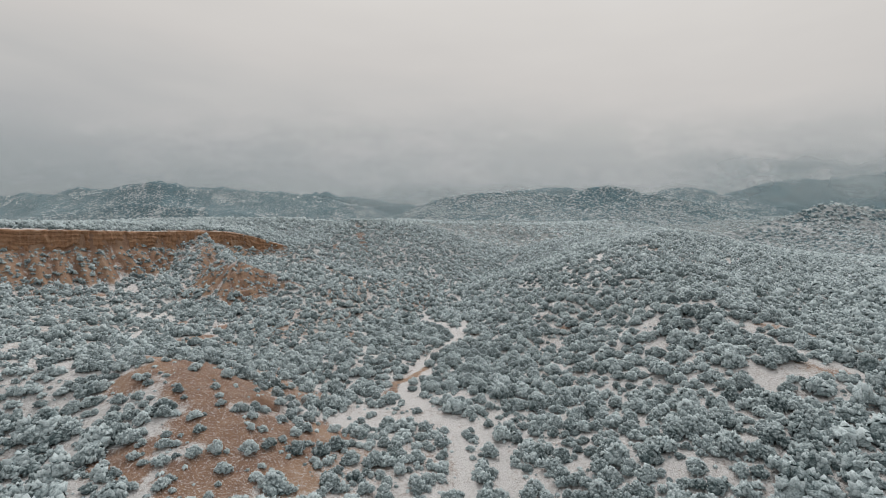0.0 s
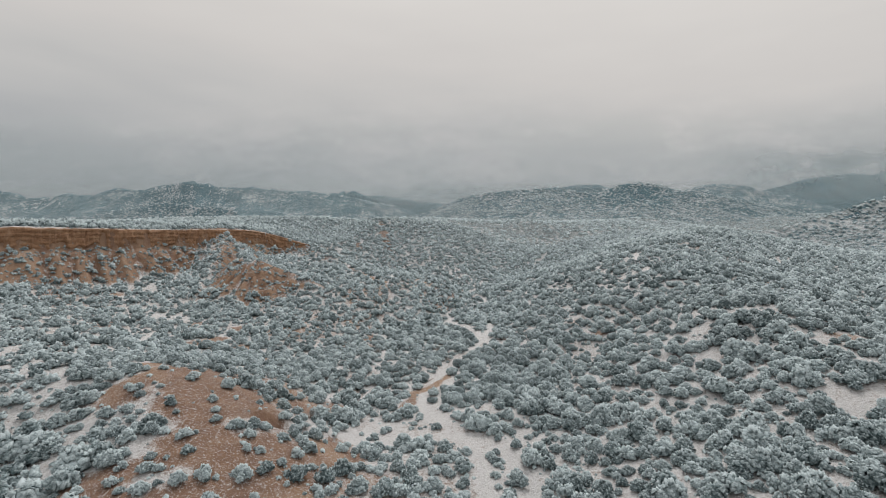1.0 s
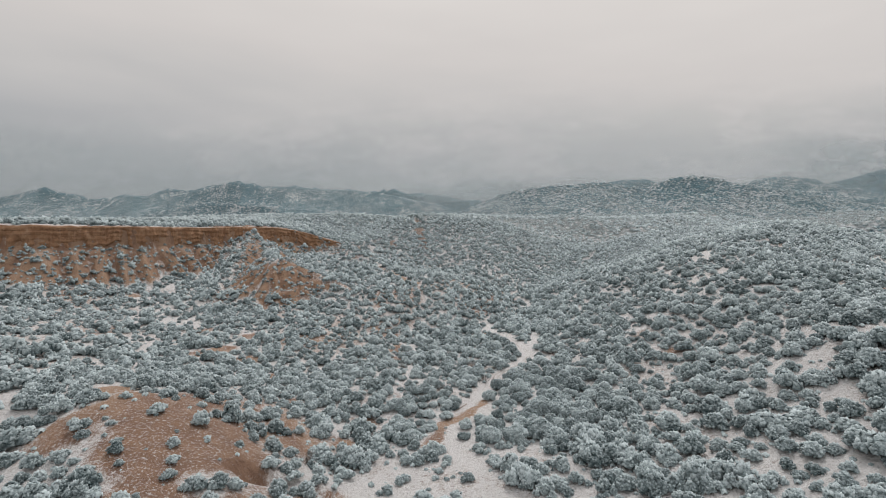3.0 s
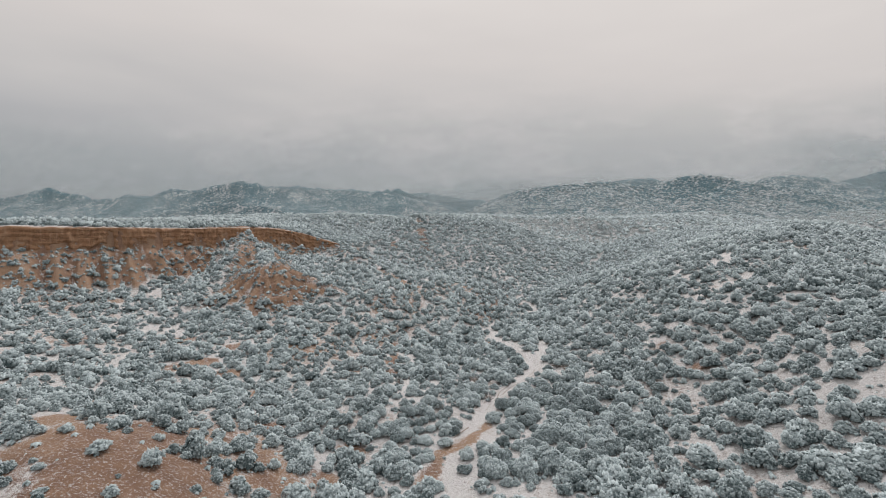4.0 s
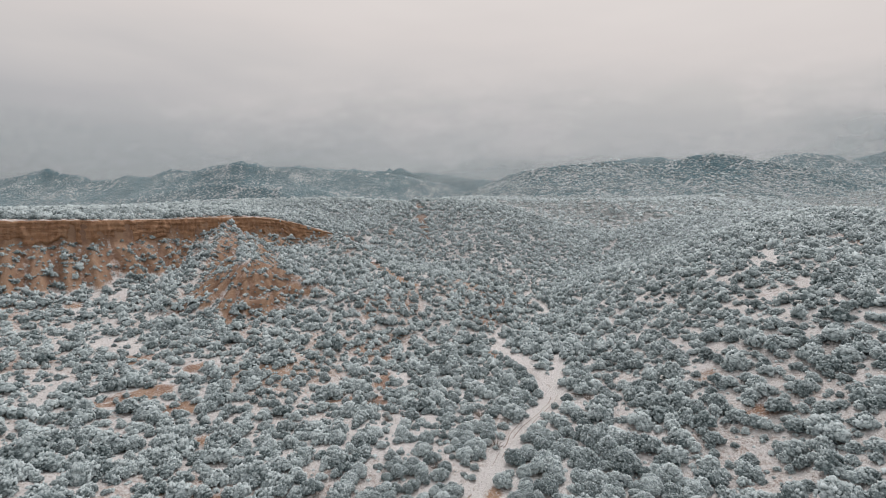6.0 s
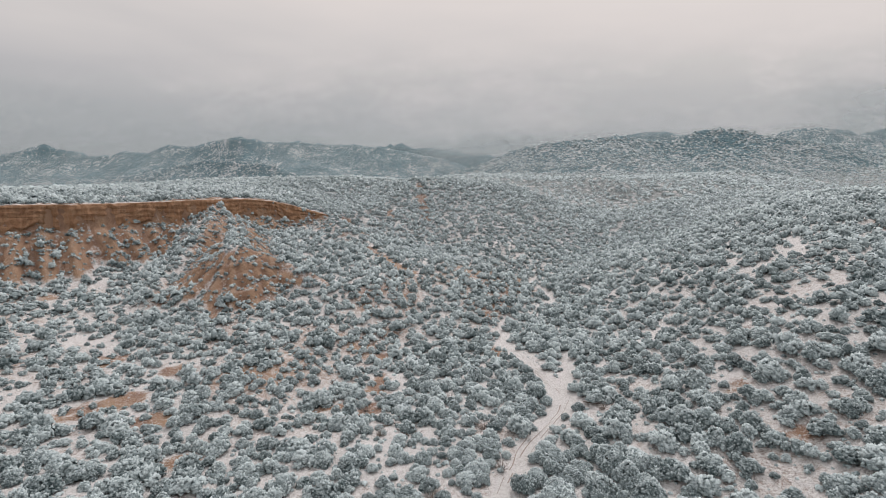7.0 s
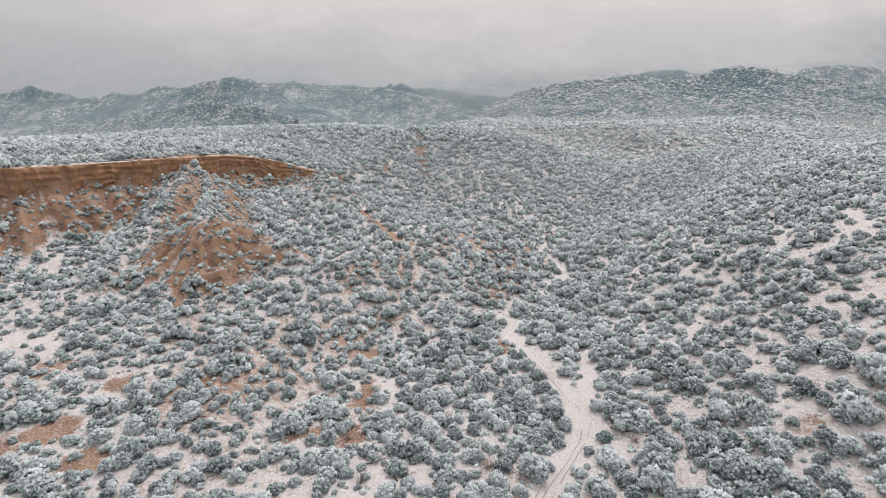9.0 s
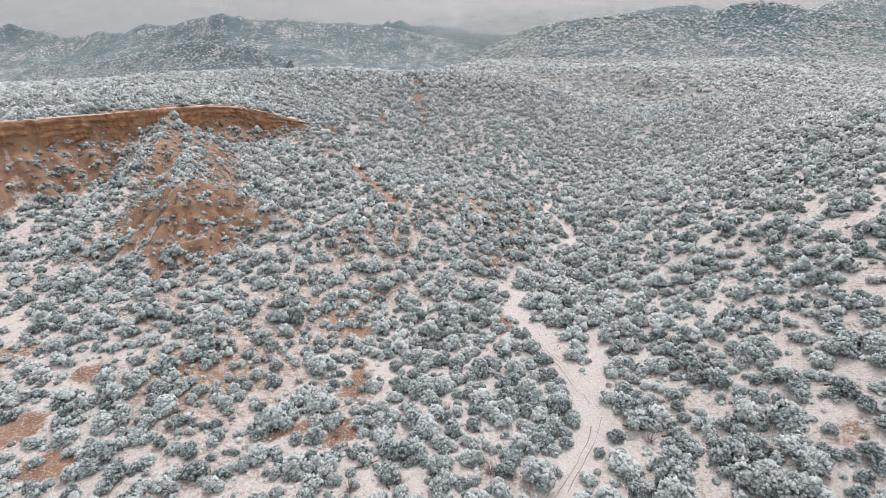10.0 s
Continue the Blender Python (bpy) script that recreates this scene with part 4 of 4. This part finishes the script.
def build_woods():
    rng = np.random.default_rng(7)
    near_shapes = [crown_shape(rng, 6 + k % 3, 330, 0.105, 3, 120) for k in range(8)]
    mid_shapes = [crown_shape(rng, 4 + k % 3, 108, 0.168, 3) for k in range(10)]
    slope_shapes = [crown_shape(rng, 3 + k % 2, 32, 0.28, 3) for k in range(10)]
    far_shapes = [crown_shape(rng, 1, 13, 0.37, 3) for k in range(8)]
    crest_shapes = [crown_shape(rng, 1, 6, 0.46, 3) for k in range(8)]
    dot_shapes = [crown_shape(rng, 1, 0, 0, 0) for k in range(6)]
    x, y, rng = scatter(-230, 230, 45, 395, 2.0, 11)
    keep, rad, z = woods(x, y, rng)
    keep &= (x < 0.92 * y + 8) & (x > -1.27 * (y - 20) - 8)
    x, y, z, rad = x[keep], y[keep], z[keep], rad[keep]
    order = np.argsort(np.hypot((x + 2) * 0.8, y - 122))
    x, y, z, rad = x[order], y[order], z[order], rad[order]
    n = 300
    # the junipers round the middle of the valley, one by one
    protos = []
    for k, (sv, sf, st) in enumerate(near_shapes):
        base = new("juniper")
        crown = new("crown", mesh_from("crown", sv, sf, JUNIPER, False, {"tone": np.full(len(sv), k / 8.0), "tip": st}))
        tv, tf = trunk_shape(rng)
        trunk = new("trunk", mesh_from("trunk", tv, tf, BARK))
        crown.parent = trunk.parent = base
        tagged(base, "snow-frosted grey-green juniper bush on patchy snow", "juniper", "junipers in the valley")
        protos.append(base)
    for i in range(n):
        m = pose(x[i], y[i], z[i] - 0.05, 0, 0, rng.uniform(0, 360))
        if i < len(protos):
            protos[i].matrix_basis = m
            ob = protos[i]
        else:
            ob = copy_thing(protos[i % len(protos)], m)
        ob.scale = (rad[i], rad[i], rad[i] * rng.uniform(0.80, 1.2))
        size = "broad" if rad[i] > 1.6 else "small" if rad[i] < 0.9 else "rounded"
        place = "beside the sandy wash" if line_distance(x[i:i + 1], y[i:i + 1], WASH)[0][0] < 5 else "on thin patchy snow"
        tagged(ob, f"{size} grey-green juniper frosted with snow, {place}")
    close = np.arange(len(x)) >= n
    off = np.hypot(x * 0.85, y - 110)
    mid = close & (off < 62)
    ring = close & ~mid & (off < 104)
    rest = close & ~mid & ~ring & (y < 270)
    high = close & ~mid & ~ring & ~rest
    joined("juniper_woods", mid_shapes, x[mid], y[mid], z[mid], rad[mid], rng, "snow-frosted grey-green junipers covering the slopes", JUNIPER)
    joined("juniper_hillside", slope_shapes, x[ring], y[ring], z[ring], rad[ring], rng, "snow-frosted junipers crowding the hillsides above the wash", JUNIPER)
    joined("juniper_slopes", far_shapes, x[rest], y[rest], z[rest], rad[rest], rng, "snow-frosted junipers on the farther slopes", JUNIPER)
    joined("juniper_ridges", crest_shapes, x[high], y[high], z[high], rad[high], rng, "snow-frosted junipers on the ridges round the valley's head", JUNIPER)
    # low scrub between the junipers
    x, y, rng = scatter(-185, 150, 50, 290, 1.9, 17)
    keep, rad, z = woods(x, y, rng)
    keep &= (x < 0.92 * y + 8) & (x > -1.27 * (y - 20) - 8)
    x, y, z, rad = x[keep], y[keep], z[keep], np.clip(rad[keep] * rng.uniform(0.2, 0.55, keep.sum()), 0.18, 0.6)
    joined("low_scrub", [crown_shape(rng, 1, 0, 0, 0) for k in range(6)], x, y, z, rad, rng, "low frosted scrub between the junipers", JUNIPER)
    # the woods go on behind the start of the path
    x, y, rng = scatter(-150, 150, -70, 45, 3.2, 15)
    keep, rad, z = woods(x, y, rng)
    joined("juniper_lowland", dot_shapes, x[keep], y[keep], z[keep], rad[keep], rng, "frosted junipers scattered down the valley", JUNIPER)
    # small shrubs clinging to the red slopes under the cliff
    x, y, rng = scatter(-190, -40, 165, 305, 1.35, 19)
    z, bare, _ = height(x, y)
    steep = np.hypot(height(x + 1, y)[0] - z, height(x, y + 1)[0] - z)
    keep = (bare > 0.15) & (steep < 2.2) & (rng.uniform(0, 1, x.shape) < 0.40 + 1.0 * fbm(x, y, 6, 3, 317))
    x, y, z = x[keep], y[keep], z[keep]
    joined("slope_shrubs", far_shapes, x, y, z, np.exp(rng.normal(math.log(0.55), 0.35, len(x))), rng, "small snow-dusted shrubs clinging to the red slopes", JUNIPER)
    x, y, rng = scatter(-760, 620, 120, 600, 3.5, 13)
    x2, y2, _ = scatter(-1000, 1000, 600, 1080, 5.2, 14)
    x, y = np.concatenate([x, x2]), np.concatenate([y, y2])
    w = ~((x > -230) & (x < 230) & (y < 395)) & (x < 0.92 * y + 8) & (x > -1.2 * y - 8)
    x, y = x[w], y[w]
    keep, rad, z = woods(x, y, rng)
    hills = hill_height(x, y)
    keep &= rng.uniform(0, 1, x.shape) < 1.0 - 0.15 * (y > 600)
    rad = rad * np.where(hills > z, 1.12, 1.0)
    z = np.maximum(z, hills)
    x, y, z, rad = x[keep], y[keep], z[keep], rad[keep] * (1.12 + 0.2 * step(500, 900, y[keep]))
    joined("distant_junipers", dot_shapes, x, y, z, rad, rng, "frosted junipers scattered to the foot of the hills", JUNIPER)


build_woods()


# ---- bare shrubs and fallen wood ----
def twig_material():
    m, nt, bsdf = material("grey_twigs")
    n = noise_node(nt, 12, 3, 0.6)
    nt.links.new(ramp(nt, n, [(0.35, (0.17, 0.135, 0.115)), (0.6, (0.33, 0.29, 0.265)), (0.7, (0.66, 0.66, 0.66))]), bsdf.inputs["Base Color"])
    return m


TWIGS = twig_material()


def bare_shrub(x, y, size, rng):
    """A leafless shrub: many thin stems fanning from one root."""
    verts, faces, n = [], [], 0
    for k in range(46):
        a, lean = rng.uniform(0, 6.283), rng.uniform(0.15, 1.1)
        root = np.array([0.08 * math.cos(a), 0.08 * math.sin(a), -0.1])
        knee = root + 0.55 * size * np.array([math.sin(lean) * math.cos(a), math.sin(lean) * math.sin(a), math.cos(lean)])
        a2, lean2 = a + rng.uniform(-0.5, 0.5), lean + rng.uniform(-0.2, 0.35)
        tip = knee + 0.6 * size * np.array([math.sin(lean2) * math.cos(a2), math.sin(lean2) * math.sin(a2), max(0.1, math.cos(lean2))])
        for p, q, r0, r1 in ((root, knee, 0.035, 0.022), (knee, tip, 0.022, 0.008)):
            v, f = limb(p, q, r0, r1, 3)
            verts.append(v)
            faces.append(f + n)
            n += len(v)
    ob = new("bare_shrub", mesh_from("bare_shrub", np.concatenate(verts), np.concatenate(faces), TWIGS))
    z = height(np.array([x]), np.array([y]))[0][0]
    ob.matrix_basis = pose(x, y, z - 0.05, 0, 0, rng.uniform(0, 360))
    return tagged(ob, "leafless grey-brown shrub with thin snowy twigs", "shrub", "bare shrubs in the valley")


def fallen_branch(x, y, length, turn, rng):
    """A dead branch lying on the snow, with a few side twigs."""
    verts, faces, n = [], [], 0
    pts = [np.array([k / 4 * length - length / 2, rng.uniform(-0.12, 0.12), 0.10 + 0.05 * (k % 2)]) for k in range(5)]
    pieces = [(a, b, 0.13 - 0.022 * k, 0.11 - 0.022 * k) for k, (a, b) in enumerate(zip(pts[:-1], pts[1:]))]
    pieces += [(pts[k], pts[k] + np.array([0.4, rng.uniform(-0.9, 0.9), rng.uniform(0.1, 0.4)]), 0.05, 0.012) for k in (1, 2, 3, 3)]
    for p in pieces:
        v, f = limb(*p)
        verts.append(v)
        faces.append(f + n)
        n += len(v)
    ob = new("fallen_branch", mesh_from("fallen_branch", np.concatenate(verts), np.concatenate(faces), BARK, True))
    z = height(np.array([x]), np.array([y]))[0][0]
    ob.matrix_basis = pose(x, y, z - 0.04, 0, 0, turn)
    return tagged(ob, "dead grey branch lying on the snow", "branch", "fallen branches")


def build_undergrowth():
    rng = np.random.default_rng(23)
    spots = [(-34, 151.5), (-32.5, 149.5), (-36, 149), (-29, 148), (-39, 157), (-8, 145), (-11, 149), (19, 172), (34, 154), (-19, 141), (-24, 139), (-15, 156),
             (12, 151), (22, 149), (-52, 146), (-47, 160), (28, 160), (-5, 134), (-13, 126), (3, 134), (-27, 92), (-16, 86), (20, 100), (-4, 84)]
    for x, y in spots:
        bare_shrub(x + rng.uniform(-0.4, 0.4), y + rng.uniform(-0.4, 0.4), rng.uniform(0.9, 1.6), rng)
    for x, y, length, turn in ((11, 153.6, 4.5, -12), (14.5, 152.2, 3.0, 20), (17.5, 160, 3.2, 60), (15.5, 149.6, 2.6, -40), (-24, 143, 4.0, 35), (-21, 141, 3.2, 140), (33, 155, 2.8, 15)):
        fallen_branch(x, y, length, turn, rng)


build_undergrowth()
